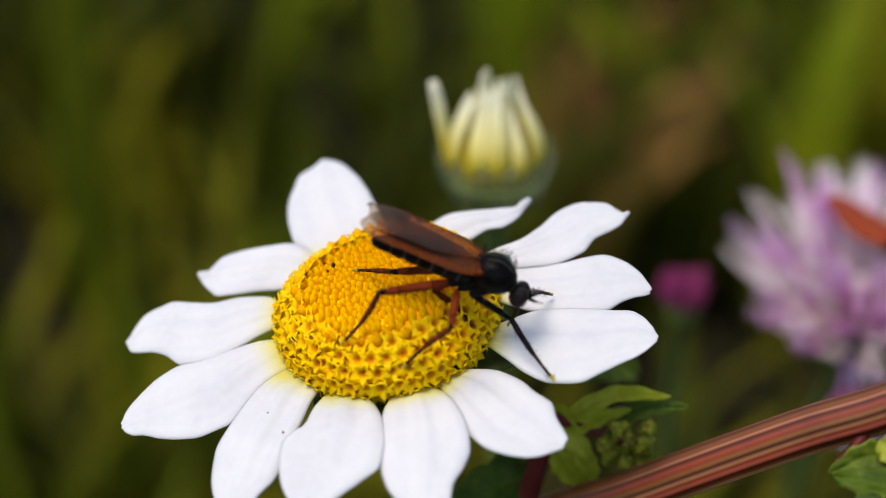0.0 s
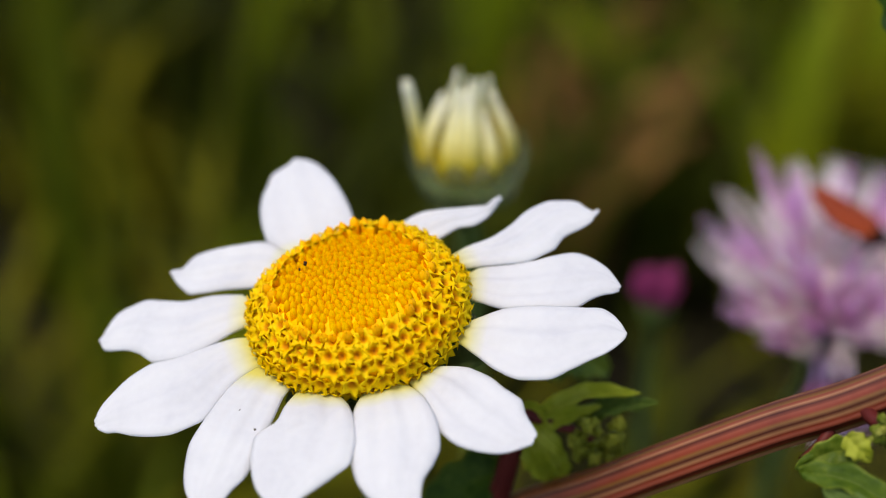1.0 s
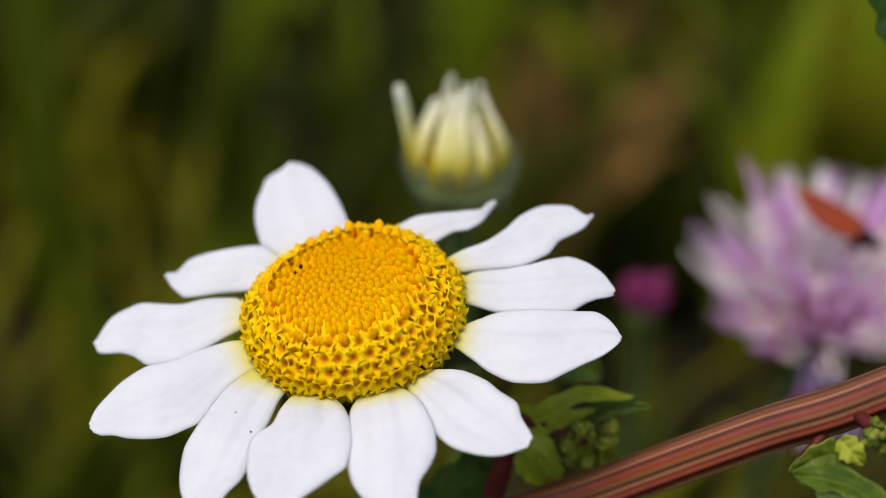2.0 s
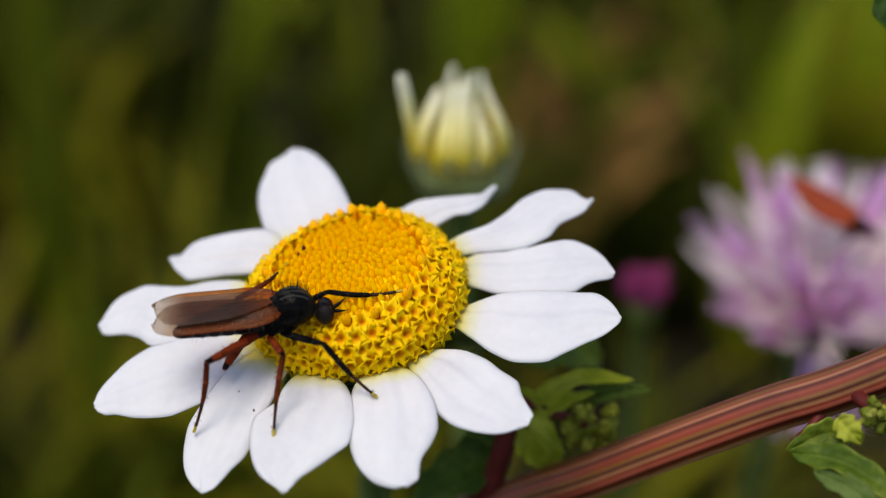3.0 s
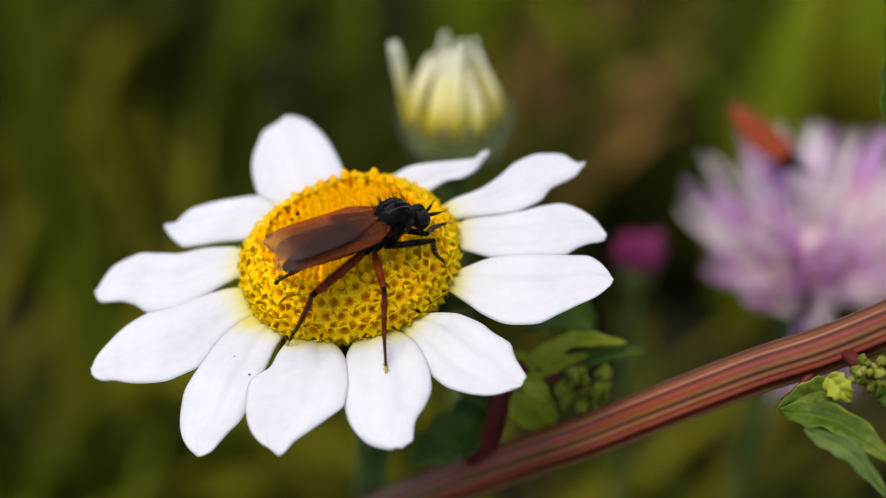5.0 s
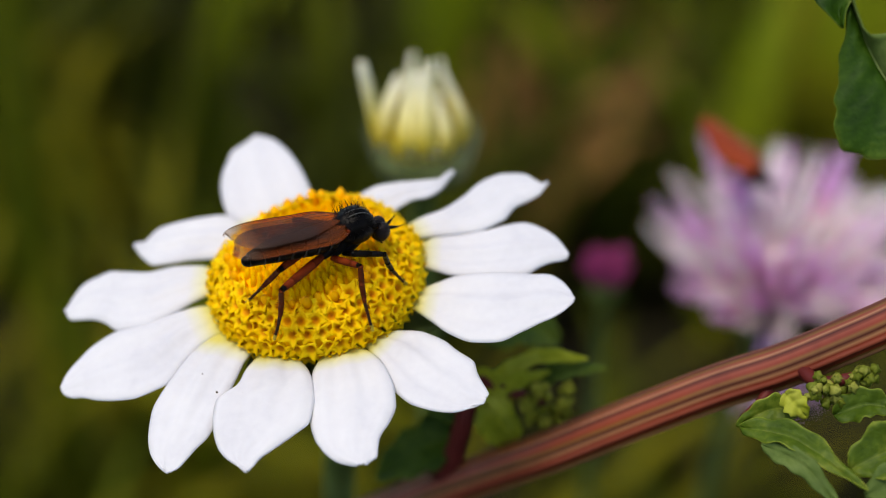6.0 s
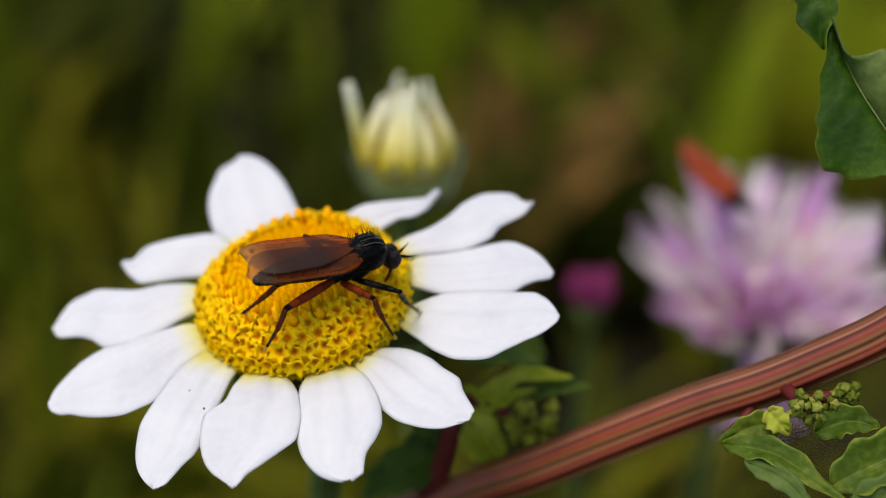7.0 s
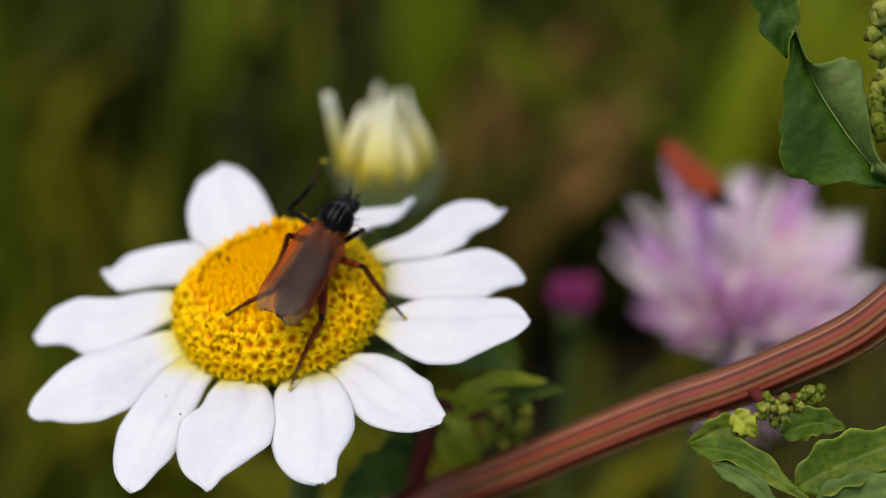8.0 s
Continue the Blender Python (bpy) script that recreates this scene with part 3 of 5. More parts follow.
def build_daisy():
    root = thing("daisy", "open white daisy with a domed yellow centre on a green stem", "flower", DAISY)
    bm = lathe(bmesh.new(), [tuple(q) for q in spline(DISC, 24)], 40)
    for v in bm.verts:
        wide, rise = rim(math.atan2(v.co.y, v.co.x))
        share = min(1.0, math.hypot(v.co.x, v.co.y) / 5.0)
        k = 1 + (wide - 1) * share
        full = 1 + 0.055 * max(0.0, 1 - abs(v.co.z - 2.2) / 2.2)
        v.co = (v.co.x * k * full, v.co.y * k * full, v.co.z + rise * share)
    core = part("disc", bm, CORE, root, "domed yellow centre packed with florets")
    for i, row in enumerate(PETALS_BACK + PETALS_LEFT + PETALS_FRONT):
        bm = bmesh.new()
        petal_mesh(bm, row, 1.7 * i + 0.6)
        part("petal", bm, PETAL, root, "white ray petal")
    rng = random.Random(3)
    # florets spiral in from the rim: open stars, then a ring of amber buds, then slender young pegs
    star, knob, peg = (mesh_of(open_floret(), "floret", FLORET, True), mesh_of(bud_floret(0.38, 1.7, 0.26), "floret_bud", YOUNG),
                       mesh_of(bud_floret(0.27, 1.7, 0.30), "young_floret", INNER))
    lengths = [0.0]
    curve = spline(DISC, 60)
    for a, b in zip(curve, curve[1:]):
        lengths.append(lengths[-1] + np.linalg.norm(b - a))

    def ring(d0, d1, step, make, jitter):
        d, row = d0, 0
        while d < d1:
            s = float(np.interp(d, lengths, np.linspace(0, 1, 61)))
            (r, z), (nr, nz) = disc_at(s)
            count = max(1, int(2 * math.pi * r / step))
            for k in range(count):
                g = 2 * math.pi * (k + 0.5 * (row % 2)) / count + rng.uniform(-0.5, 0.5) * jitter * step / max(r, 0.3) + 0.3 * row
                make(r, z, nr, nz, g, d)
            d += step * 0.86
            row += 1

    def put(me, name, r, z, nr, nz, g, lean, size, spin):
        way = Vector(((nr + lean) * math.cos(g), (nr + lean) * math.sin(g), nz))
        wide, rise = rim(g)
        share = min(1.0, r / 5.0)
        r, z = r * (1 + (wide - 1) * share), z + rise * share
        ob = part_of(name, me, None, core, at=aim((r * math.cos(g), r * math.sin(g), z), way, spin) @ Matrix.Scale(size, 4))
        return ob

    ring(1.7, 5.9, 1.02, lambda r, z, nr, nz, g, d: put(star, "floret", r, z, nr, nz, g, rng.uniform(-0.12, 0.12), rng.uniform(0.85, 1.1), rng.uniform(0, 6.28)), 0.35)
    for k in range(36):
        g = 2 * math.pi * (k + rng.uniform(-0.3, 0.3)) / 36
        behind = max(0.0, math.sin(g - 0.25))
        r = rng.uniform(5.0, 5.4) + 0.25 * behind
        put(knob, "floret_bud", r, 3.65 + 0.05 * behind + rng.uniform(-0.1, 0.15), 0.2, 1.0, g, rng.uniform(-0.15, 0.1) + 0.35 * behind, rng.uniform(0.75, 1.05), 0)
    for k in range(298):
        f = math.sqrt((k + 0.5) / 298)
        g, r = GOLDEN * k + rng.uniform(-0.05, 0.05), 5.1 * f * rng.uniform(0.985, 1.015)
        put(peg, "young_floret", r, 3.68 - 0.1 * f ** 2, 0.0, 1.0, g, -0.25 * f + rng.uniform(-0.06, 0.06), rng.uniform(0.95, 1.05), 0)
    # green bracts below the petals, and the stem
    for k in range(16):
        g = 2 * math.pi * (k + 0.3 * math.sin(k * 2.1)) / 16
        bm = bmesh.new()
        ln, wd, dr = rng.uniform(5.5, 8.0), rng.uniform(1.5, 2.2), rng.uniform(0.5, 1.6)

        def bract(u, v):
            r = 2.5 + ln * u
            w = wd * (1 - u ** 3) ** 0.6 * (0.7 + 0.3 * u)
            return (r * math.cos(g) - v * w * math.sin(g), r * math.sin(g) + v * w * math.cos(g), -2.6 + 1.6 * u - dr * 0.5 * u * u - 0.25 * v * v)
        sheet(bm, bract, 8, 4, 0.2)
        part("bract", bm, CALYX, root, "green bract under the petals")
    part("receptacle", lathe(bmesh.new(), [(1.2, -5.5), (2.2, -4.6), (4.6, -3.2), (6.4, -1.6), (6.5, -0.9)], 24), CALYX, root, "green cup under the flower")
    inv = DAISY.inverted()
    foot = [inv @ Vector((x * 0.001, y * 0.001, z * 0.001)) * 1000 for x, y, z in ((1, 9, 233), (0, 17, 208), (0, 24, 150), (3, 26, 70), (0, 28, -6))]
    pts = [(0, 0, -4.8, 1.5), *((*q, 1.4) for q in foot)]
    part("stem", tube(bmesh.new(), pts, 24, 10, lambda g: 1 + 0.06 * math.cos(6 * g)), STEM_GREEN, root, "slender green ribbed stem")
    # specks of dirt on one petal and a chewed spot on the disc
    specks = bmesh.new()
    for x, y, z, r in ((-8.15, -8.6, 1.42, 0.12), (-6.95, -10.4, 1.42, 0.09), (-4.95, -10.9, 1.58, 0.05)):
        ball(specks, (x, y, z), (r, r, 0.16), 8, 6)
    part("dirt_specks", specks, DIRT, root, "grey-brown specks of dirt on a petal")
    spots = bmesh.new()
    for x, y, z, r in ((-3.2, 1.3, 5.40, 0.16), (-3.6, 0.8, 5.35, 0.10)):
        ball(spots, (x, y, z), (r, r * 1.4, r), 6, 4)
    part("withered_floret", spots, SHIN, root, "brown withered florets")


# ---- the closed bud behind ----
def build_bud():
    root = thing("daisy_bud", "half-open white daisy bud with a pale papery calyx", "flower bud", pose(0.0083, 0.0345, 0.2400, -6, 0, 0) @ Matrix.Scale(0.92, 4))
    cup = [(0.9, -1.6), (2.6, -1.1), (4.2, 0.0), (4.9, 1.4), (4.6, 2.2), (3.4, 2.4)]
    calyx = part("calyx", lathe(bmesh.new(), [tuple(q) for q in spline(cup, 16)], 28, 0.05), CALYX, root, "grey-green cup")
    for k in range(14):
        g = 2 * math.pi * k / 14
        bm = bmesh.new()

        def scale_leaf(u, v):
            r = 4.3 + 1.75 * math.sin(u * 1.7) + 0.12 * (k % 2)
            w = 1.45 * (1 - u ** 4) ** 0.7
            z = -0.3 + 6.4 * u
            return (r * math.cos(g + v * w / r), r * math.sin(g + v * w / r), z)
        sheet(bm, scale_leaf, 8, 4, 0.08)
        part("papery_bract", bm, PAPERY, calyx, "pale translucent bract")
    rng = random.Random(8)
    for k in range(11):
        g = 2 * math.pi * (k + 0.22 * math.sin(k * 3.3)) / 11 - 1.55
        tall = (10.6, 7.8, 9.2, 8.4, 10.0, 7.6)[k % 6] * rng.uniform(0.96, 1.04)
        wide, inward, flare = rng.uniform(0.8, 1.05), rng.uniform(0.85, 1.1), (0.25, 0.9, 0.5)[k % 3]
        bm = bmesh.new()

        def strap(u, v):
            r = 4.15 + 0.85 * math.sin(math.pi * u * 0.9) - 3.4 * inward * max(0, u - 0.28) ** 1.25 + flare * 7 * max(0, u - 0.78) ** 1.6 - 0.8 * (1 - u) ** 6
            w = wide * (0.8 + 0.4 * math.sin(math.pi * min(1, u * 1.1))) * (1 - 0.85 * u ** 3.5)
            lift = 0.45 * (1 - abs(v)) - 0.35 + 0.08 * noise.noise((u * 4, v, k * 3.1))
            return ((r + lift) * math.cos(g) - v * w * math.sin(g), (r + lift) * math.sin(g) + v * w * math.cos(g), 2.2 + tall * u)
        sheet(bm, strap, 18, 6, 0.22)
        part("petal", bm, BUD_PETAL, root, "folded white petal, yellow at its base")
    for k in range(7):
        g = 2 * math.pi * (k + 0.3 * math.sin(k * 2.3)) / 7
        tall, flare = rng.uniform(8.2, 10.4), rng.uniform(-0.2, 0.5)
        bm = bmesh.new()

        def inner_strap(u, v):
            r = 2.5 - 1.3 * u + flare * u ** 3
            w = 0.8 * (1 - 0.8 * u ** 4)
            return (r * math.cos(g) - v * w * math.sin(g), r * math.sin(g) + v * w * math.cos(g), 2.8 + tall * u)
        sheet(bm, inner_strap, 10, 4, 0.25)
        part("petal", bm, BUD_PETAL, root, "folded white petal, yellow at its base")
    bm = bmesh.new()

    def loose(u, v):
        w = 0.75 * (0.6 + 0.5 * u) * (1 - 0.5 * u ** 6)
        return (-4.7 - 1.5 * u ** 1.4 + v * w * 0.8, -1.6 + v * w * 0.6, 3.4 + 9.6 * u)
    sheet(bm, loose, 12, 4, 0.4)
    part("petal", bm, BUD_PETAL, root, "single white petal standing apart")
    part("heart", lathe(bmesh.new(), [(2.0, 1.6), (3.9, 2.6), (4.0, 4.2), (3.3, 6.4), (1.9, 8.2), (0.5, 9.2)], 26, 0.06), BUD_HEART, root, "olive-yellow heart inside the bud")
    pts = [(0, 0, -1.2, 1.3), (1, 6, -30, 1.3), (3, 16, -120, 1.4), (2, 20, -242, 1.5)]
    part("stem", tube(bmesh.new(), pts, 20, 10, lambda g: 1 + 0.06 * math.cos(6 * g)), STEM_GREEN, root, "slender green stem")


# ---- the lilac knapweed flower and its bud ----
def build_knapweed():
    root = thing("knapweed_flower", "lilac knapweed flower with a pale shaggy centre", "flower", pose(0.0465, 0.0437, 0.2184, 16, 2, 0) @ Matrix.Scale(0.98, 4))
    body = part("calyx", lathe(bmesh.new(), [(1.0, -7), (2.8, -5.6), (3.6, -3.2), (3.2, -1.0), (2.5, 0.6)], 20), CALYX, root, "scaly green calyx")
    for k in range(30):
        g, row = GOLDEN * k, k / 30
        bm = bmesh.new()

        def scale_leaf(u, v):
            r = 3.55 - 1.2 * (row - 0.3) ** 2 + 0.3 * u
            w = 0.8 * (1 - u ** 2)
            return (r * math.cos(g + v * w / r), r * math.sin(g + v * w / r), -5.6 + 5 * row + 1.8 * u)
        sheet(bm, scale_leaf, 4, 2, 0.1)
        part("scale", bm, CALYX, body)
    rng = random.Random(4)

    def floret(ln, flare, lobes, wide, point=0.85):
        """A thread-like tube that opens into a sheaf of long narrow lobes, drawn together at the tip, leaning out along x."""
        bm = bmesh.new()
        bend = rng.uniform(0.1, 0.5)
        tube(bm, [(0, 0, 0, 0.3), (bend * 0.6, 0, ln * 0.2, 0.3), (bend * 2, 0, ln * 0.42, 0.5)], 5, 5, cap=False)
        for k in range(lobes):
            g = 2 * math.pi * k / lobes + 0.4
            reach = rng.uniform(0.82, 1.0)

            def lobe(u, v):
                d = 0.25 + flare * math.sin(math.pi * point * u ** 0.9)
                w = wide * math.sin(math.pi * min(1, 0.12 + 0.88 * u) ** 0.8) * 0.9 + 0.03
                return (bend * 2 + d * math.cos(g) - v * w * math.sin(g), d * math.sin(g) + v * w * math.cos(g), ln * (0.40 + 0.60 * u * reach))
            sheet(bm, lobe, 7, 2, 0.10)
        return mesh_of(bm, "floret", LILAC)
    outer = [floret(19.0, 0.62, 5, 0.22), floret(17.5, 0.72, 5, 0.21), floret(20.0, 0.55, 4, 0.24)]
    inner = [floret(14.5, 0.9, 5, 0.30), floret(16.5, 1.0, 5, 0.30)]
    drooping = floret(11.5, 1.4, 5, 0.4, 0.6)
    for me in inner:
        me.materials.clear()
        me.materials.append(PINK_WHITE)
    for k in range(96):
        g = GOLDEN * k * 1.02
        lean = radians(rng.uniform(50, 72) if k % 2 else rng.uniform(20, 50)) * (1 - 0.5 * max(0.0, -math.sin(g)) ** 2)
        way = (math.sin(lean) * math.cos(g), math.sin(lean) * math.sin(g), math.cos(lean))
        size = rng.uniform(0.60, 0.78) if lean > 0.95 else rng.uniform(0.74, 1.0)
        part_of("floret", outer[k % 3], None, root, at=aim((1.8 * math.cos(g), 1.8 * math.sin(g), -0.2), way, rng.uniform(0, 6)) @ Matrix.Scale(size, 4))
    for g, lean in ((-108, 122), (-72, 119), (-96, 108)):
        g, lean = radians(g), radians(lean)
        way = (math.sin(lean) * math.cos(g), math.sin(lean) * math.sin(g), math.cos(lean))
        part_of("floret", drooping, None, root, at=aim((2.2 * math.cos(g), 2.2 * math.sin(g), -0.6), way))
    for k in range(56):
        g, f = GOLDEN * k, math.sqrt((k + 0.5) / 56)
        lean = radians(4 + 46 * f)
        way = (math.sin(lean) * math.cos(g), math.sin(lean) * math.sin(g), math.cos(lean))
        part_of("inner_floret", inner[k % 2], None, root, at=aim((1.8 * f * math.cos(g), 1.8 * f * math.sin(g), 0), way, rng.uniform(0, 6)) @ Matrix.Scale(rng.uniform(0.9, 1.15), 4))
    part("heart", lathe(bmesh.new(), [tuple(q) for q in spline([(1.8, 0.2), (2.6, 2.4), (3.0, 4.6), (2.6, 6.6), (1.4, 7.8), (0.1, 8.2)], 18)], 36, 0.5), PINK_HEART, root, "dense pale pink heart of young florets")
    pts = [(0, 0, -6.5, 1.2), (2, 8, -40, 1.2), (6, 10, -120, 1.3), (8, 12, -235, 1.5)]
    part("stem", tube(bmesh.new(), pts, 20, 8, lambda g: 1 + 0.08 * math.cos(5 * g)), STEM_GREEN, root, "ribbed green stem")


def build_knapweed_bud():
    root = thing("knapweed_bud", "small closed magenta knapweed bud", "flower bud", pose(0.0298, 0.0530, 0.2155, 10, 0, 0) @ Matrix.Scale(0.82, 4))
    part("calyx", lathe(bmesh.new(), [(0.7, -5), (2.0, -4), (2.4, -2), (2.0, -0.4), (1.6, 0.2)], 16), CALYX, root, "green scaly calyx")
    rng = random.Random(2)
    bm = bud_floret(0.5, 5.0, 0.6)
    me = mesh_of(bm, "floret", MAGENTA)
    for k in range(26):
        g, f = GOLDEN * k, math.sqrt((k + 0.5) / 26)
        way = (0.55 * f * math.cos(g), 0.55 * f * math.sin(g), 1)
        part_of("floret", me, None, root, at=aim((1.7 * f * math.cos(g), 1.7 * f * math.sin(g), -1.2), way) @ Matrix.Scale(rng.uniform(0.8, 1.1), 4))
    pts = [(0, 0, -4.6, 0.8), (1, 5, -40, 0.9), (4, 8, -120, 1.0), (3, 8, -225, 1.1)]
    part("stem", tube(bmesh.new(), pts, 16, 8), STEM_GREEN, root, "thin green stem")


# ---- the red-stemmed weed ----
def leaf(bm, base, mid, tip, half, up, fold=0.3, wave=0.25, teeth=0.12, curl=0.0, nu=22, nv=10, seed=0.0, neck=0.12):
    """A leaf blade along a curve from base over mid to tip; up is roughly its upper side."""
    curve = spline([base, mid, tip], nu)
    upv = Vector(up).normalized()

    def at(u, v):
        i = min(nu, max(0, round(u * nu)))
        p = Vector(curve[i])
        d = Vector(curve[min(i + 1, nu)] - curve[max(i - 1, 0)]).normalized()
        side = d.cross(upv).normalized()
        top = side.cross(d)
        w = half * (neck + (1 - neck) * math.sin(math.pi * min(1.0, u ** 0.72)) ** 0.8) if u < 0.985 else half * 0.05
        w *= 1 + teeth * math.sin(u * 26 + 2 * seed + (3 if v > 0 else 0)) * abs(v) ** 3
        rise = fold * abs(v) * w + wave * math.sin(u * 11 + seed + (1.5 if v > 0 else 0)) * v * v - curl * v * v * w
        rise += -0.1 * math.exp(-(v * 9) ** 2) + 0.06 * math.sin(abs(v) * 5 - u * 24)
        return p + side * (v * w) + top * rise
    return sheet(bm, at, nu, nv, 0.16)


def knobs(parent, spots, size, material, rng, name="seed_bud"):
    """Small ribbed green buds, five-sided and blunt."""
    bm = bmesh.new()
    tops = [(0.25, -0.2), (0.70, 0.1), (0.92, 0.50), (0.72, 1.0), (0.34, 1.4), (0.05, 1.65)]
    lathe(bm, tops, 10)
    for v in bm.verts:
        g = math.atan2(v.co.y, v.co.x)
        k = 1 + 0.22 * math.cos(5 * g)
        v.co.x, v.co.y = v.co.x * k, v.co.y * k
    me = mesh_of(bm, name, material)
    for x, y, z, s in spots:
        way = (rng.uniform(-0.7, 0.7), rng.uniform(-0.9, 0.3), rng.uniform(0.2, 1))
        part_of(name, me, None, parent, at=aim((x, y, z), way, rng.uniform(0, 6)) @ Matrix.Scale(size * s, 4))


def build_weed():
    root = thing("red_stemmed_weed", "leaning weed with a ridged red-striped stem and green leaves", "weed", mm(0, 0, 0))
    rng = random.Random(11)
    trunk = [(-20, 2, -6, 2.0), (-20, 12, 120, 1.9), (-9.5, 10.5, 203, 1.85), (-1.5, 6.8, 217.6, 1.8), (6.3, 3.4, 225.4, 1.75), (13.5, 0.4, 231.5, 1.72), (17.9, -2.0, 235.5, 1.70), (22.3, -3.1, 238.7, 1.70),
             (26.5, -4.1, 241.7, 1.70), (30.5, -5.1, 244.5, 1.70), (34.5, -6.1, 247.0, 1.68), (38.3, -6.9, 249.7, 1.66), (42.0, -7.7, 252.6, 1.64), (44.4, -8.0, 255.1, 1.62),
             (47.0, -7.4, 258.1, 1.58), (48.9, -5.8, 261.8, 1.54), (50.0, -3.5, 266.5, 1.5), (50.6, 0.0, 272.4, 1.4), (51.1, 3.8, 278.6, 1.3)]
    part("stem", tube(bmesh.new(), trunk, 170, 54, lambda g: 1 + 0.04 * math.cos(10 * g) + 0.03 * math.cos(21 * g + 1)), STEM_RED, root, "thick ridged stem striped red, pink and olive")
    # upper leaf, its folded pale half, and the seed spike beside it
    blade = Matrix(((0.9545, 0.1528, -0.2562, 39.8), (-0.2983, 0.4890, -0.8197, -1.0), (0, 0.8588, 0.5123, 268.3), (0, 0, 0, 1)))
    rib = spline([(-2.99, 5.1, 0), (-1.74, 2.7, 0), (-0.48, 0.7, 0), (0.89, -0.95, 0), (2.41, -2.6, 0), (4.16, -4.2, 0), (5.4, -5.2, 0)], 44)
    outer_edge = spline([(-3.25, 5.1, 0), (-3.0, 2.7, 0), (-3.1, 0.3, 0), (-2.85, -1.5, 0), (-2.8, -3.7, 0), (-1.5, -5.6, 0), (0.6, -5.8, 0), (2.4, -5.4, 0), (4.3, -5.6, 0)], 44)
    inner_edge = spline([(-2.9, 5.1, 0), (-1.60, 2.75, 0), (-0.4, 2.75, 0), (0.9, 3.25, 0), (2.0, 2.9, 0), (2.5, 1.3, 0), (3.1, -0.7, 0), (3.9, -3.0, 0), (5.6, -4.9, 0)], 44)

    def half_blade(edge, lift, wave, seed, cup):
        """One half of the blade, from its rib out to a wavy edge."""
        def at(u, v):
            k = min(44, round(u * 44))
            a, b = Vector(rib[k]), Vector(edge[k])
            v = (v + 1) / 2
            q = a.lerp(b, v * (1 + wave * (0.6 * math.sin(u * 34 + seed) + 0.4 * math.sin(u * 61 + 2 * seed)) * v * v))
            q.z = lift * v + cup * math.sin(math.pi * v) + 0.22 * math.sin(u * 15 + seed) * v * v + 0.05 * math.sin(v * 7 - u * 40) - 0.12 * math.exp(-(v * 7) ** 2)
            return blade @ q
        return sheet(bmesh.new(), at, 44, 14, 0.14)
    part("leaf", half_blade(outer_edge, 0.35, 0.07, 1.0, 0.25), LEAF_FOLDED, root, "dark green wavy-edged half of a leaf")
    part("leaf", half_blade(inner_edge, 1.5, 0.04, 2.6, 0.5), LEAF_PALE, root, "pale mealy half of the leaf, folded up")
    part("rib", tube(bmesh.new(), [(*(blade @ Vector(rib[k])), 0.10 - 0.001 * k) for k in range(0, 45, 4)], 24, 6), STEM_GREEN, root, "pale leaf rib")
    top_left = spline([(-7.4, 9.6, 0), (-6.9, 8.0, 0), (-6.3, 6.5, 0), (-5.5, 5.65, 0), (-5.4, 4.5, 0), (-4.4, 3.65, 0), (-3.3, 2.8, 0)], 22)
    top_right = spline([(-3.6, 10.0, 0), (-3.3, 8.4, 0), (-3.0, 7.2, 0), (-2.6, 5.8, 0), (-2.8, 4.9, 0), (-3.1, 4.1, 0), (-3.1, 2.8, 0)], 22)

    def upper_lobe(u, v):
        k = min(22, round(u * 22))
        q = Vector(top_left[k]).lerp(Vector(top_right[k]), (v + 1) / 2)
        q.z = 0.45 + 0.5 * abs(v - 0.25) + 0.15 * math.sin(u * 13 + 3 * v) + 0.25 * u
        return blade @ q
    part("leaf", sheet(bmesh.new(), upper_lobe, 22, 12, 0.14), LEAF_FOLDED, root, "narrow dark green upper lobe")
    part("petiole", tube(bmesh.new(), [(49.4, -5.2, 263.4, 0.5), (45.8, -5.3, 264.6, 0.45), (42.6, -5.2, 265.4, 0.4)], 8, 8), STEM_GREEN, root, "green leaf stalk")
    spike = part("seed_spike", tube(bmesh.new(), [(49.6, -4.6, 264.6, 0.5), (45.8, -3.6, 266.1, 0.45), (43.9, -2.9, 267.2, 0.4), (43.8, 0.7, 273.0, 0.35), (43.9, 4.2, 279, 0.25)], 14, 8), STEM_GREEN, root, "upright green seed spike")
    knobs(spike, [(43.7 + rng.uniform(-0.8, 0.8), -3.4 + rng.uniform(-0.5, 0.3) + 0.22 * k, 267.0 + 0.34 * k, rng.uniform(0.8, 1.2)) for k in range(30)], 0.75, CLUSTER, rng)
    # side shoot under the stem
    shoot = part("side_shoot", tube(bmesh.new(), [(35.4, -7.0, 247.6, 0.65), (36.2, -9.5, 248.0, 0.5), (38.5, -10.2, 249.0, 0.4)], 8, 8), STEM_DARK, root, "short dark red side shoot")
    knobs(shoot, [(35.2 + 2.5 * rng.random(), -10.6 + rng.uniform(-0.5, 0.9), 246.9 + 1.9 * rng.random(), rng.uniform(0.6, 1.1)) for _ in range(34)], 0.50, CLUSTER, rng)
    knobs(shoot, [(37.9 + 1.9 * rng.random(), -10.4 + rng.uniform(-0.4, 0.5), 248.3 + 1.3 * rng.random(), rng.uniform(0.6, 1.1)) for _ in range(24)], 0.48, CLUSTER, rng)
    part("leaf_stalk", tube(bmesh.new(), [(33.6, -6.8, 245.6, 0.5), (32.4, -8.1, 244.9, 0.35), (31.0, -9.4, 244.8, 0.25)], 8, 8), STEM_DARK, root, "short dark red leaf stalk")
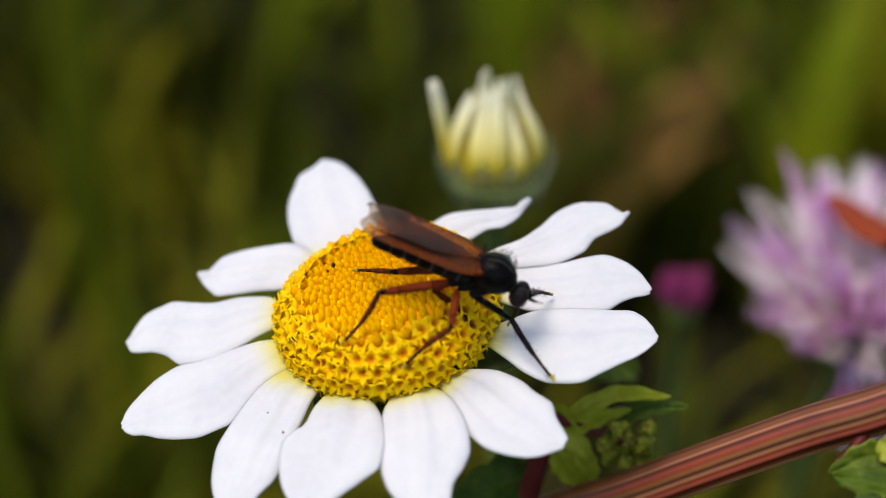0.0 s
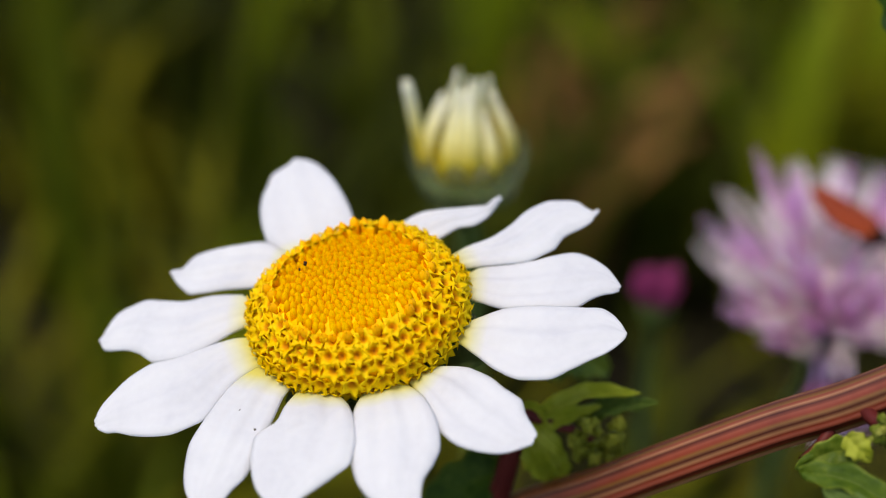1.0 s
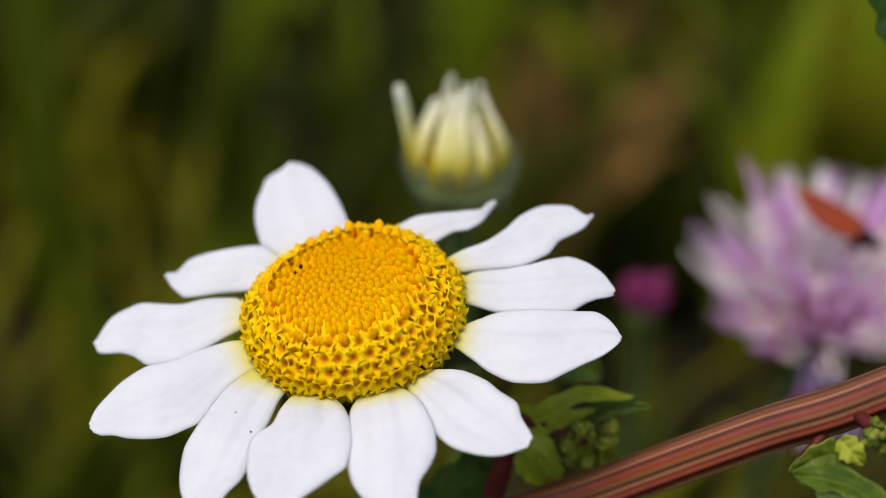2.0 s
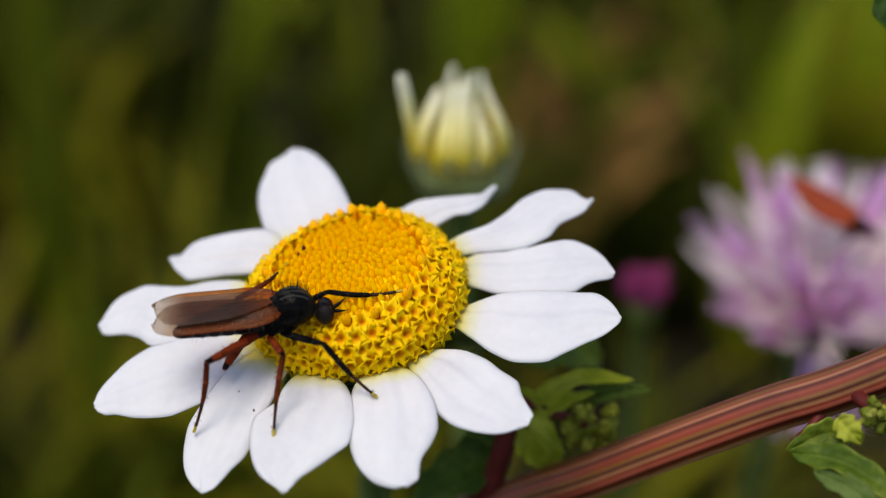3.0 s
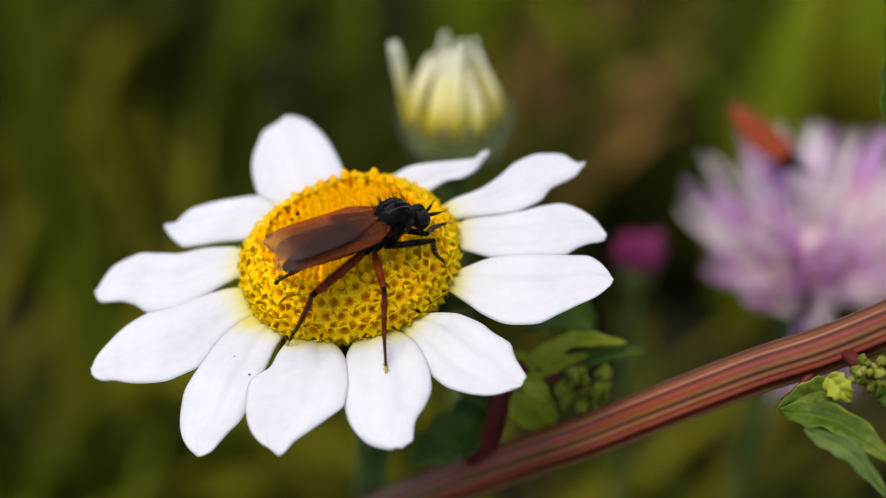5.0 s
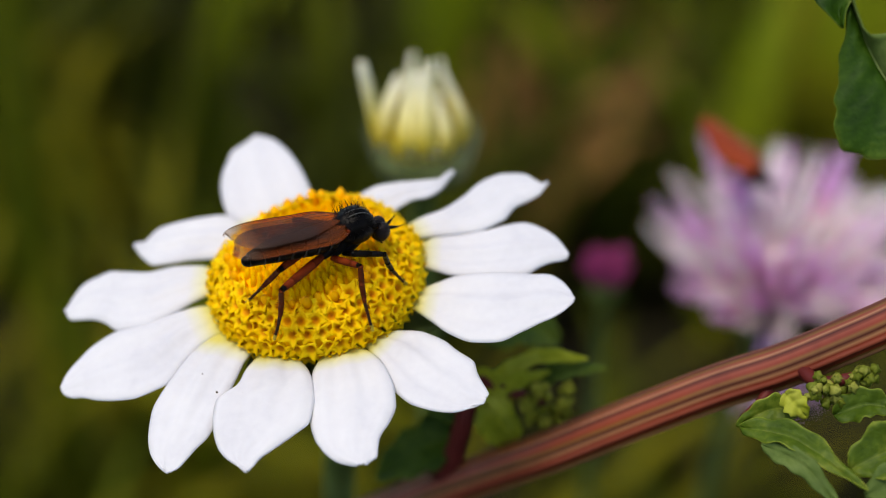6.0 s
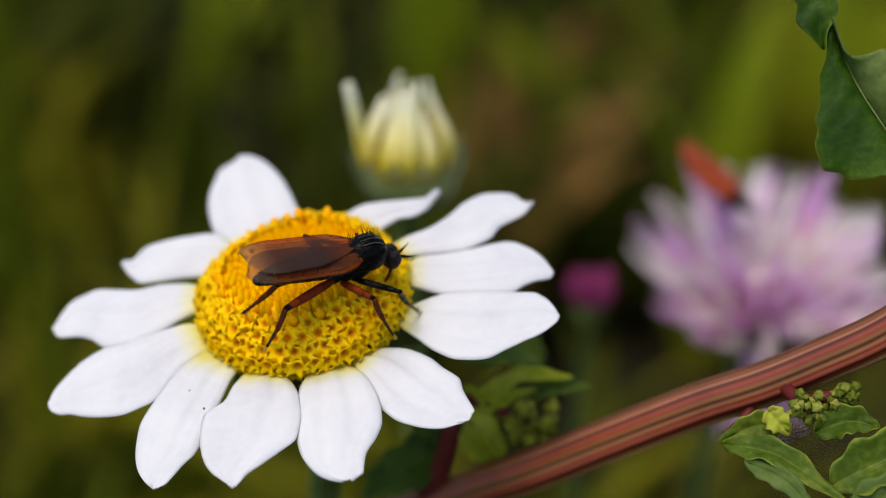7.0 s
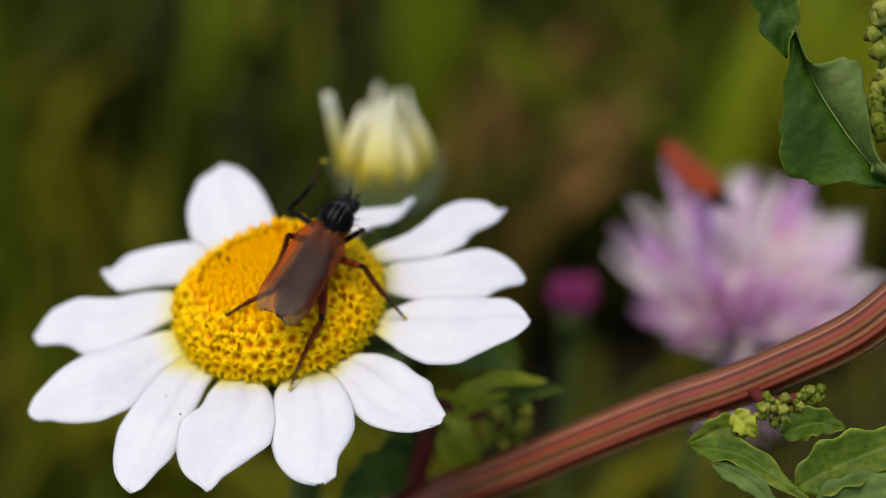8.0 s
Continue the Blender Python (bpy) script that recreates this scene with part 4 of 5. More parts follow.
    for base, mid, tip, half, up, seed, m, curl in (
        ((34.8, -10.2, 246.0), (32.8, -10.2, 246.1), (30.4, -10.3, 244.7), 1.05, (0.1, -0.7, 0.7), 0.4, LEAF_MID, 0.0),
        ((33.6, -10.3, 247.7), (34.3, -11.2, 247.3), (35.1, -11.7, 246.5), 0.9, (-0.3, -0.8, 0.5), 0.2, LEAF_BRIGHT, 0.0),
        ((37.0, -11.5, 246.6), (39.2, -11.7, 247.7), (41.3, -12.4, 247.7), 1.15, (0, -0.6, 0.8), 1.4, LEAF_MID, -0.2),
        ((30.4, -11.5, 245.6), (34.0, -13.8, 246.2), (38.1, -18.1, 245.2), 1.0, (0.2, -0.6, 0.7), 2.0, LEAF_MID, -0.1),
        ((31.6, -13.4, 245.5), (34.2, -15.7, 245.4), (36.4, -18.9, 244.0), 0.8, (-0.1, -0.75, 0.6), 2.8, LEAF_PALE, 0.1),
        ((37.4, -15.6, 245.0), (41.6, -14.6, 246.7), (47.2, -13.6, 248.4), 1.9, (0.05, -0.55, 0.8), 3.1, LEAF_MID, -0.25),
        ((38.2, -17.4, 244.2), (42.4, -17.0, 245.6), (47.8, -17.4, 245.9), 1.6, (-0.1, -0.6, 0.75), 4.4, LEAF_PALE, 0.0),
    ):
        part("leaf", leaf(bmesh.new(), base, mid, tip, half, up, seed=seed, curl=curl), m, root, "pale green mealy leaf" if m is LEAF_PALE else "green toothed leaf")
    # a second, darker branch below the daisy, with a budding cluster
    branch = part("branch", tube(bmesh.new(), [(6.6, 3.4, 226.4, 1.1), (8.7, 2.4, 228.0, 1.0), (10.4, 1.5, 232.2, 0.9), (11.4, 1.6, 236.8, 0.8), (12.2, 2.6, 239.0, 0.6), (15.0, 2.0, 238.6, 0.45), (17.6, 1.6, 237.6, 0.35)], 24, 10), STEM_DARK, root, "dark red branch")
    knobs(branch, [(15.9 + 4.0 * rng.random(), 1.1 + rng.uniform(-0.8, 0.8), 235.9 + 3.8 * rng.random(), rng.uniform(0.5, 1.2)) for _ in range(44)], 0.55, CLUSTER_DIM, rng)
    for base, mid, tip, half, up, seed, m in (
        ((12.8, 2.5, 238.6), (16.6, 2.6, 241.3), (21.2, 2.5, 241.4), 0.75, (-0.1, -0.55, 0.85), 0.2, LEAF_BRIGHT),
        ((13.0, 2.2, 238.2), (15.2, 1.9, 239.5), (18.2, 2.2, 240.4), 0.7, (0.1, -0.7, 0.7), 1.2, LEAF_BRIGHT),
        ((16.4, 2.8, 238.6), (19.2, 2.8, 240.0), (22.6, 2.5, 240.4), 0.85, (0.1, -0.6, 0.75), 1.9, LEAF),
        ((12.4, 3.2, 240.0), (13.4, 2.0, 238.4), (15.3, 1.0, 236.6), 1.15, (-0.3, -0.8, 0.4), 2.6, LEAF_BRIGHT),
        ((12.2, 2.4, 236.6), (13.4, 2.0, 234.8), (15.0, 1.6, 232.8), 1.1, (0.2, -0.8, 0.6), 3.7, LEAF_BRIGHT),
        ((13.9, 2.2, 237.2), (15.0, 1.5, 235.4), (15.8, 0.9, 233.6), 0.8, (0.3, -0.8, 0.5), 1.1, LEAF_BRIGHT),
        ((16.6, 1.6, 236.4), (18.4, 1.8, 236.4), (20.0, 2.4, 237.2), 0.7, (-0.2, -0.7, 0.6), 5.3, LEAF_BRIGHT),
        ((8.2, 3.2, 231.6), (6.6, 3.0, 231.0), (4.6, 3.0, 229.0), 0.9, (0.1, -0.7, 0.6), 4.9, LEAF_BRIGHT),
        ((11.8, 3.5, 233.6), (7.8, 2.4, 232.2), (3.9, 2.2, 229.4), 2.2, (0.1, -0.5, 0.8), 4.4, LEAF),
        ((12.8, 11.5, 237.1), (16.6, 12.8, 237.6), (20.0, 13.6, 235.0), 2.6, (-0.1, -0.5, 0.8), 2.9, LEAF),
        ((11.6, 3.0, 234.6), (8.6, 5.0, 236.6), (5.0, 6.4, 237.0), 1.9, (0.1, -0.5, 0.8), 5.7, LEAF),
    ):
        part("leaf", leaf(bmesh.new(), base, mid, tip, half, up, seed=seed), m, root, "yellow-green toothed leaf" if m is LEAF_BRIGHT else "green toothed leaf")


# ---- the red beetle on the knapweed ----
def build_beetle():
    root = thing("red_beetle", "small narrow rust-red beetle with a dark head", "beetle", Matrix.Scale(1.08, 4))
    part("thorax", ball(bmesh.new(), (1.9, 0, 0.9), (1.0, 1.0, 0.8), 16, 10), BLACK, root, "dark thorax")
    part("neck", tube(bmesh.new(), [(1.2, 0, 0.0, 0.7), (1.8, 0, -0.2, 0.5), (2.2, 0, -0.32, 0.42)], 6, 10), BLACK, root, "short black neck")
    head = part("head", ball(bmesh.new(), (3.1, 0, 0.8), (0.6, 0.6, 0.5), 12, 8), BLACK, root, "small black head")
    for s in (-1, 1):
        part("antenna", tube(bmesh.new(), [(3.5, 0.3 * s, 1.0, 0.09), (4.6, 0.9 * s, 1.5, 0.07), (5.8, 1.7 * s, 1.4, 0.05)], 6, 5), BLACK, head)
        bm = bmesh.new()

        def case(u, v):
            w = 2.1 * (0.75 + 0.4 * math.sin(math.pi * min(1, u * 0.9 + 0.1))) * (1 - 0.75 * u ** 6)
            y = (0.5 + 0.5 * v) * w
            return (1.3 - 7.0 * u, s * y, 1.85 - 0.8 * (y / 2.1) ** 2 - 0.7 * u ** 3)
        sheet(bm, case, 14, 6, 0.2)
        part("wing_case", bm, BEETLE_RED, root, "matt rust-red wing case")
        for x, out in ((1.8, 1.6), (0.6, 2.0), (-0.6, 2.4)):
            part("leg", tube(bmesh.new(), [(x, 0.5 * s, 0.5, 0.16), (x + 0.2, (0.5 + out * 0.6) * s, 0.9, 0.14), (x - 0.3, (0.5 + out) * s, -0.6, 0.08)], 6, 5), BLACK, root)
    part("abdomen", ball(bmesh.new(), (-2.2, 0, 0.85), (3.3, 1.15, 0.8), 16, 10), BLACK, root)
    return root


# ---- the fly ----
# place of the thorax (mm) in the daisy's space, nose-down pitch and heading (degrees), time by time
FLY = {
    0.0: (8.7, -3.4, 7.8, 30, -16), 0.2: (8.6, -2.4, 9.0, 25, 3), 0.3: (9.8, -1.0, 10.1, 12, 11), 0.4: (11.8, -0.7, 14.1, -4, 22),
    0.47: (8.6, 2.1, 17.0, -7, 17), 0.5: (8.5, 2.3, 17.2, -7, 16), 0.53: (8.9, 2.5, 17.4, -9, 15), 0.6: (17.6, 8.6, 20.2, -16, 10),
    0.7: (26, 12, 36, -25, 15), 1.0: (30, 40, 80, -10, 40), 1.7: (-10, 50, 85, 0, 80), 2.1: (-22, 22, 50, 10, 20),
    2.4: (-9, -3, 12, 10, 10), 2.5: (-4.1, -5.1, 7.1, 7, 10), 2.8: (-3.4, -5.2, 6.2, 7, 9), 3.0: (-3.5, -5.4, 6.3, 10, 7),
    3.5: (-1.0, -4.5, 7.5, -5, 5), 4.0: (1.8, -5.4, 8.2, 12, 9), 4.5: (3.3, -5.4, 8.3, 9, 8), 5.0: (4.4, -2.9, 7.9, 15, 30),
    5.2: (4.3, -1.9, 7.9, 17, 28), 5.75: (4.1, -1.7, 8.0, 20, 27), 6.3: (4.0, -1.5, 8.0, 23, 25), 6.5: (5.5, -1.3, 7.9, 12, 22), 7.0: (5.9, -2.5, 7.6, 24, 25),
    7.5: (6.5, -1.0, 7.9, 19, 47), 8.0: (5.7, 1.1, 8.2, -4, 62),
}
# roll about its own length (degrees)
ROLL = {0.0: -14, 0.2: -7, 0.3: -3, 0.4: 4, 0.47: 8, 0.5: 8, 0.53: 7, 0.6: 0, 0.7: 0, 1.0: 0, 1.7: 0, 2.1: 0, 2.4: 0, 2.5: -2, 2.8: -1, 3.0: -1, 3.5: 2, 4.0: -1, 4.5: -2, 5.0: 8, 5.2: 5, 5.75: 2, 6.3: 0, 6.5: 3, 7.0: 9, 7.5: 15, 8.0: 24}
# where each foot stands (mm, daisy's space); a foot that is not listed hangs at its resting place
FEET = {
    0.0: {"RF": (12.1, -8.3, 1.7), "RM": (1.7, -7.1, 3.2), "RH": (-2.5, -5.5, 4.5), "LF": (12.2, -0.3, 1.7), "LM": (7.2, -4.1, 1.9), "LH": (-1.7, 0.7, 5.3)},
    0.2: {"RF": (11.4, -7.1, 1.7), "RM": (1.8, -7.1, 3.1), "RH": (0.1, -6.4, 4.2), "LF": (12.0, 0.8, 1.7), "LM": (7.5, 1.0, 4.2), "LH": (-1.6, 0.5, 5.3)},
    0.3: {"RF": (11.3, -7.1, 1.7), "RM": (7.0, -4.5, 1.8), "RH": (-0.6, -6.8, 3.8), "LF": (13.0, 1.8, 3.0), "LM": (7.5, 1.0, 4.2), "LH": (-2.1, 1.3, 4.7)},
    0.4: {"RF": (19.5, 3.0, 13.0), "RM": (7.4, -6.2, 5.0), "RH": (3.4, -4.9, 4.9), "LH": (-2.3, 2.0, 6.0)},
    0.47: {"RM": (6.9, -3.6, 12.6), "RH": (0.9, -6.8, 10.4), "LF": (8.4, 9.8, 19.8), "LH": (-2.7, 1.5, 13.5)},
    0.5: {"RM": (6.9, -3.6, 12.6), "RH": (0.9, -6.8, 10.4), "LF": (8.4, 10.0, 19.9), "LH": (-2.7, 1.5, 13.5)},
    0.53: {"RM": (7.2, -3.4, 12.7), "RH": (1.2, -6.6, 10.5), "LF": (8.7, 10.2, 20.0), "LH": (-2.4, 1.7, 13.6)},
    0.6: {"RH": (10.7, 0.3, 14.0), "RM": (16.9, 3.9, 16.5), "LH": (11.2, 1.7, 15.3)},
    2.8: {"RF": (-0.0, -8.9, 1.4), "RM": (-5.2, -13.4, 1.7), "RH": (-11.3, -12.7, 1.5), "LF": (4.5, -3.5, 4.9), "LM": (-4.5, 0.5, 4.8), "LH": (-10.2, -5.5, 1.7)},
    3.0: {"RF": (1.9, -10.4, 1.6), "RM": (-5.3, -13.1, 1.7), "RH": (-11.1, -12.0, 1.6), "LF": (4.2, -3.6, 5.0), "LM": (-4.5, 0.5, 4.8), "LH": (-9.3, -3.1, 0.6)},
    3.5: {"RF": (3.5, -7.2, 2.0), "RM": (-0.5, -12.8, 1.7), "RH": (-10.7, -11.6, 1.6), "LF": (4.4, -5.4, 6.9), "LM": (-0.5, 0.8, 4.8), "LH": (-7.6, -0.5, 3.0)},
    4.0: {"RF": (5.5, -6.0, 2.0), "RM": (-0.8, -12.6, 1.7), "RH": (-6.9, -10.2, 1.7), "LF": (5.2, -1.6, 5.1), "LM": (1.0, -0.5, 4.8), "LH": (-5.0, -4.2, 4.2)},
    4.5: {"RF": (5.6, -5.6, 2.3), "RM": (3.1, -11.8, 1.7), "RH": (-6.7, -9.8, 1.7), "LF": (5.2, -1.5, 5.1), "LM": (2.5, -0.5, 4.8), "LH": (-6.0, -3.7, 3.7)},
    5.0: {"RF": (7.5, -2.7, 2.5), "RM": (3.0, -11.8, 1.7), "RH": (-4.4, -7.9, 1.4), "LF": (8.0, 1.0, 3.0), "LM": (3.5, 1.5, 4.8), "LH": (-5.2, -4.3, 4.0)},
    5.2: {"RF": (7.5, -2.9, 2.4), "RM": (7.2, -5.9, 1.4), "RH": (-2.7, -7.5, 2.2), "LF": (8.0, 1.0, 3.0), "LM": (3.5, 1.5, 4.8), "LH": (-4.4, -4.6, 4.4)},
    5.75: {"RF": (7.2, -3.1, 2.7), "RM": (5.2, -6.6, 2.4), "RH": (-2.6, -7.2, 2.8), "LF": (5.0, 1.4, 5.2), "LM": (3.5, 1.8, 5.2), "LH": (-4.5, -4.5, 4.4)},
    6.3: {"RF": (6.9, -3.3, 3.0), "RM": (3.0, -7.2, 2.3), "RH": (-2.5, -7.0, 3.0), "LF": (1.8, 1.8, 5.2), "LM": (3.5, 2.0, 4.8), "LH": (-4.5, -4.5, 4.4)},
    6.5: {"RF": (6.9, -3.5, 2.9), "RM": (3.0, -7.0, 2.8), "RH": (-2.2, -7.2, 2.9), "LF": (3.0, 2.1, 5.3), "LM": (4.0, 2.5, 4.8), "LH": (-4.0, -4.6, 4.5)},
    7.0: {"RF": (9.1, -3.3, 1.5), "RM": (7.2, -5.5, 1.4), "RH": (-2.3, -6.9, 3.2), "LF": (2.8, 1.4, 5.3), "LM": (4.5, 1.5, 4.8), "LH": (-4.2, -4.5, 4.5)},
    7.5: {"RF": (13.9, 1.5, 5.5), "RM": (7.6, -7.9, 1.6), "RH": (-2.1, -7.1, 3.1), "LF": (7.1, 2.7, 6.5), "LM": (1.8, 1.7, 6.0), "LH": (-3.7, -4.6, 4.7)},
    8.0: {"RF": (8.2, 2.8, 5.0), "RM": (10.1, -3.6, 1.6), "RH": (1.2, -9.3, 1.4), "LF": (5.5, 4.7, 11.5), "LM": (-0.2, -1.9, 5.3), "LH": (-3.8, -4.5, 4.7)},
}
#        hip, upper and lower length, resting place of the foot in the fly's space
LEGS = {
    "RF": ((-0.8, -0.8, -1.7), 3.9, 5.4, (3.2, -1.6, -4.2)), "LF": ((-0.4, 0.8, -1.3), 3.4, 5.4, (4.0, 2.6, 1.0)),
    "RM": ((-1.7, -0.9, -1.9), 3.6, 5.8, (-0.5, -1.8, -7.0)), "LM": ((-1.5, 0.8, -1.5), 3.2, 5.0, (-2.0, 3.0, -3.5)),
    "RH": ((-2.5, -0.8, -1.7), 4.9, 5.8, (-4.5, -1.6, -8.6)), "LH": ((-2.3, 0.8, -1.5), 4.4, 5.4, (-7.5, 2.0, -4.0)),
}


# which way each knee bends, in the fly's space
KNEES = {"RF": (0.9, -0.55, 0.4), "RM": (1.0, -0.35, 0.15), "RH": (-0.8, -0.5, 0.05), "LF": (0.6, 0.5, 0.25), "LM": (-1.0, 0.2, -0.4), "LH": (0.1, -1.0, 0.1)}
# degrees by which a knee is swung about the line from hip to foot, where it is not zero
KNEE_TURN = {
    "RH": {0.0: 0, 0.2: -8, 0.3: 16, 0.4: 8, 2.8: -16, 3.0: -16, 3.5: -16, 4.0: 0, 4.5: 24, 5.0: 16, 5.2: 8, 6.3: 0, 6.5: 0, 7.0: 8, 7.5: 16, 8.0: 8},
    "RM": {0.0: 56, 0.2: 64, 0.3: 40, 0.4: 80, 2.8: 56, 3.0: 56, 3.5: 48, 4.0: 56, 4.5: 48, 5.0: 80, 5.2: 72, 6.3: 64, 6.5: 56, 7.0: 64, 7.5: 88, 8.0: 88},
    "RF": {0.0: -128, 0.2: -96, 0.3: -72, 2.8: 16, 3.0: 16, 3.5: 8, 4.0: 0, 4.5: 0, 5.0: 8, 5.2: 16, 6.3: 32, 6.5: 32, 7.0: 24, 7.5: 128, 8.0: 16},
    "LF": {2.8: 64, 3.0: 64, 3.5: -24, 4.0: 48, 4.5: 24, 5.0: 110, 5.2: 120, 5.75: 75, 6.3: 30, 6.5: 25, 7.0: 30, 7.5: 60, 8.0: 20},
    "LH": {0.0: 32, 0.2: 40, 0.3: 24, 0.4: 16, 2.8: 24, 4.0: 40, 4.5: 48, 5.0: 56, 5.2: 56, 6.3: 48, 6.5: 48, 7.0: 64, 7.5: 64, 8.0: 56},
    "LM": {0.0: 0, 7.0: 40, 7.5: 80, 8.0: 72},
}


def hairs(bm, spots, rng, length, thick=0.035, mat=0):
    for p, way in spots:
        p, way = Vector(p), Vector(way).normalized()
        bend = Vector((rng.uniform(-0.3, 0.3), rng.uniform(-0.3, 0.3), rng.uniform(-0.1, 0.2)))
        ln = length * rng.uniform(0.6, 1.2)
        e = p + (way + bend * 0.6).normalized() * ln
        m = p + way * ln * 0.5
        tube(bm, [(*p, thick), (*m, thick * 0.7), (*e, thick * 0.25)], 2, 3, mat=mat)


def limb(profile, ln, rng, spines, mats, bend=0.0):
    """A leg piece along x with spines: profile is (share of length, radius, material)."""
    bm = bmesh.new()
    for (a, ra, k), (b, rb, _) in zip(profile, profile[1:]):
        za, zb = bend * math.sin(math.pi * a), bend * math.sin(math.pi * b)
        tube(bm, [(a * ln, 0, za, ra), ((a + b) / 2 * ln, 0, (za + zb) / 2, (ra + rb) / 2 * 1.04), (b * ln, 0, zb, rb)], 4, 8, mat=k)
    spots = []
    for _ in range(spines):
        x, g = rng.uniform(0.1, 0.95) * ln, rng.uniform(0, 6.28)
        r = float(np.interp(x / ln, [p[0] for p in profile], [p[1] for p in profile])) * 0.8
        spots.append(((x, r * math.cos(g), r * math.sin(g) + bend * math.sin(math.pi * x / ln)), (0.5, math.cos(g), math.sin(g))))
    hairs(bm, spots, rng, 0.32, 0.022, mats - 1 if mats > 2 else 0)
    return bm


def build_fly():
    rng = random.Random(21)
    root = thing("dance_fly", "black bristly dance fly with smoky amber wings and rusty legs", "fly")
    bm = ball(bmesh.new(), (0, 0, 0.05), (1.72, 1.36, 1.38), 28, 18)
    for v in bm.verts:
        v.co.z += 0.18 * math.exp(-((v.co.x - 0.2) / 0.9) ** 2) if v.co.z > 0 else 0
        v.co.z += 0.035 * math.cos(v.co.y * 7) * (1 if v.co.z > 0.5 else 0)
    ball(bm, (-1.25, 0, 0.55), (0.5, 0.62, 0.4), 14, 8)
    for s in (-1, 1):
        for x, hx in ((0.3, -0.8), (-0.5, -1.7), (-1.1, -2.5)):
            tube(bm, [(x, 0.45 * s, -0.7, 0.5), (0.5 * (x + hx), 0.65 * s, -1.25, 0.42), (hx, 0.82 * s, -1.75, 0.26)], 6, 8)
    spots = []
    for _ in range(110):
        g, x = rng.uniform(-1.5, 1.5), rng.uniform(-1.3, 1.3)
        k = 1.14 * math.sqrt(max(0.05, 1 - (x / 1.85) ** 2))
        spots.append(((x, 1.1 * k * math.sin(g), 0.1 + 1.2 * k * math.cos(g)), (rng.uniform(-0.6, 0.2), math.sin(g), math.cos(g))))
    hairs(bm, spots, rng, 0.75, 0.028)
    thorax = part("thorax", bm, BLACK, root, "bristly black thorax with faint grey stripes")
    # Grey stripes: a dusty marking together with sheen put into the colour.
    for s in (-1, 0, 1):
        bm = bmesh.new()

        def stripe(u, v):
            x = 1.15 - 2.0 * u
            y = s * 0.42 + v * 0.05
            k = math.sqrt(max(0.02, 1 - (x / 1.87) ** 2 - (y / 1.32) ** 2))
            return (x, y, 0.1 + 1.36 * k + 0.18 * math.exp(-((x - 0.2) / 0.9) ** 2) + 0.015)
        sheet(bm, stripe, 10, 2, 0.03)
        part("stripe", bm, BAND, thorax, "faint grey stripe, partly painted sheen")
    head = part("head", ball(bmesh.new(), (2.2, 0, -0.62), (0.60, 0.80, 0.82), 20, 14), BLACK, root, "small round black head")
    for s in (-1, 1):
        part("eye", ball(bmesh.new(), (2.32, 0.38 * s, -0.56), (0.64, 0.58, 0.82), 20, 14), EYE, head, "large dark compound eye")
        bm = tube(bmesh.new(), [(2.85, 0.14 * s, -0.45, 0.12), (3.15, 0.26 * s, -0.36, 0.14), (3.40, 0.40 * s, -0.26, 0.10), (3.62, 0.52 * s, -0.12, 0.05), (3.9, 0.66 * s, 0.08, 0.025)], 10, 6)
        part("antenna", bm, BLACK, head, "short black antenna")
    part("neck", tube(bmesh.new(), [(1.35, 0, -0.25, 0.55), (1.65, 0, -0.42, 0.34), (1.95, 0, -0.55, 0.40)], 6, 10), BAND, root, "narrow grey neck")
    part("proboscis", tube(bmesh.new(), [(2.5, 0, -1.1, 0.22), (2.72, 0, -1.7, 0.16), (2.80, 0, -2.5, 0.13), (2.74, 0, -3.5, 0.07)], 10, 8), SHIN, head, "long dark downward proboscis")
    # abdomen: overlapping rings, each with a pale hind edge
    bm = bmesh.new()
    for k in range(7):
        a, b = k / 7, (k + 1) / 7
        ra, rb = [1.2 * (1 - 0.60 * q ** 2.6) * (0.78 + 0.22 * min(1, q * 5)) for q in (a, b)]
        x0, x1 = -1.2 - 6.8 * a, -1.2 - 6.8 * b
        z0, z1 = -0.5 - 1.2 * a ** 2, -0.5 - 1.2 * b ** 2
        tube(bm, [(x0, 0, z0, ra * 0.93), (x0 * 0.6 + x1 * 0.4, 0, z0 * 0.6 + z1 * 0.4, (ra + rb) / 2 * 1.06), (x1 + 0.06, 0, z1, rb * 1.02)], 4, 18, mat=0)
        tube(bm, [(x1 + 0.12, 0, z1, rb * 1.035), (x1, 0, z1, rb * 1.02)], 2, 18, mat=1)
    ball(bm, (-8.05, 0, -1.74), (0.45, 0.42, 0.42), 12, 8)
    spots = [((-1.2 - 6 * q, 0.8 * math.cos(g), -0.4 - 1.2 * q ** 2 + 0.8 * math.sin(g)), (-0.5, math.cos(g), math.sin(g))) for q, g in ((rng.random(), rng.uniform(0, 6.28)) for _ in range(50))]
    hairs(bm, spots, rng, 0.3, 0.02)
    part("abdomen", bm, [BLACK, BAND], root, "tapering black abdomen with pale ring edges")
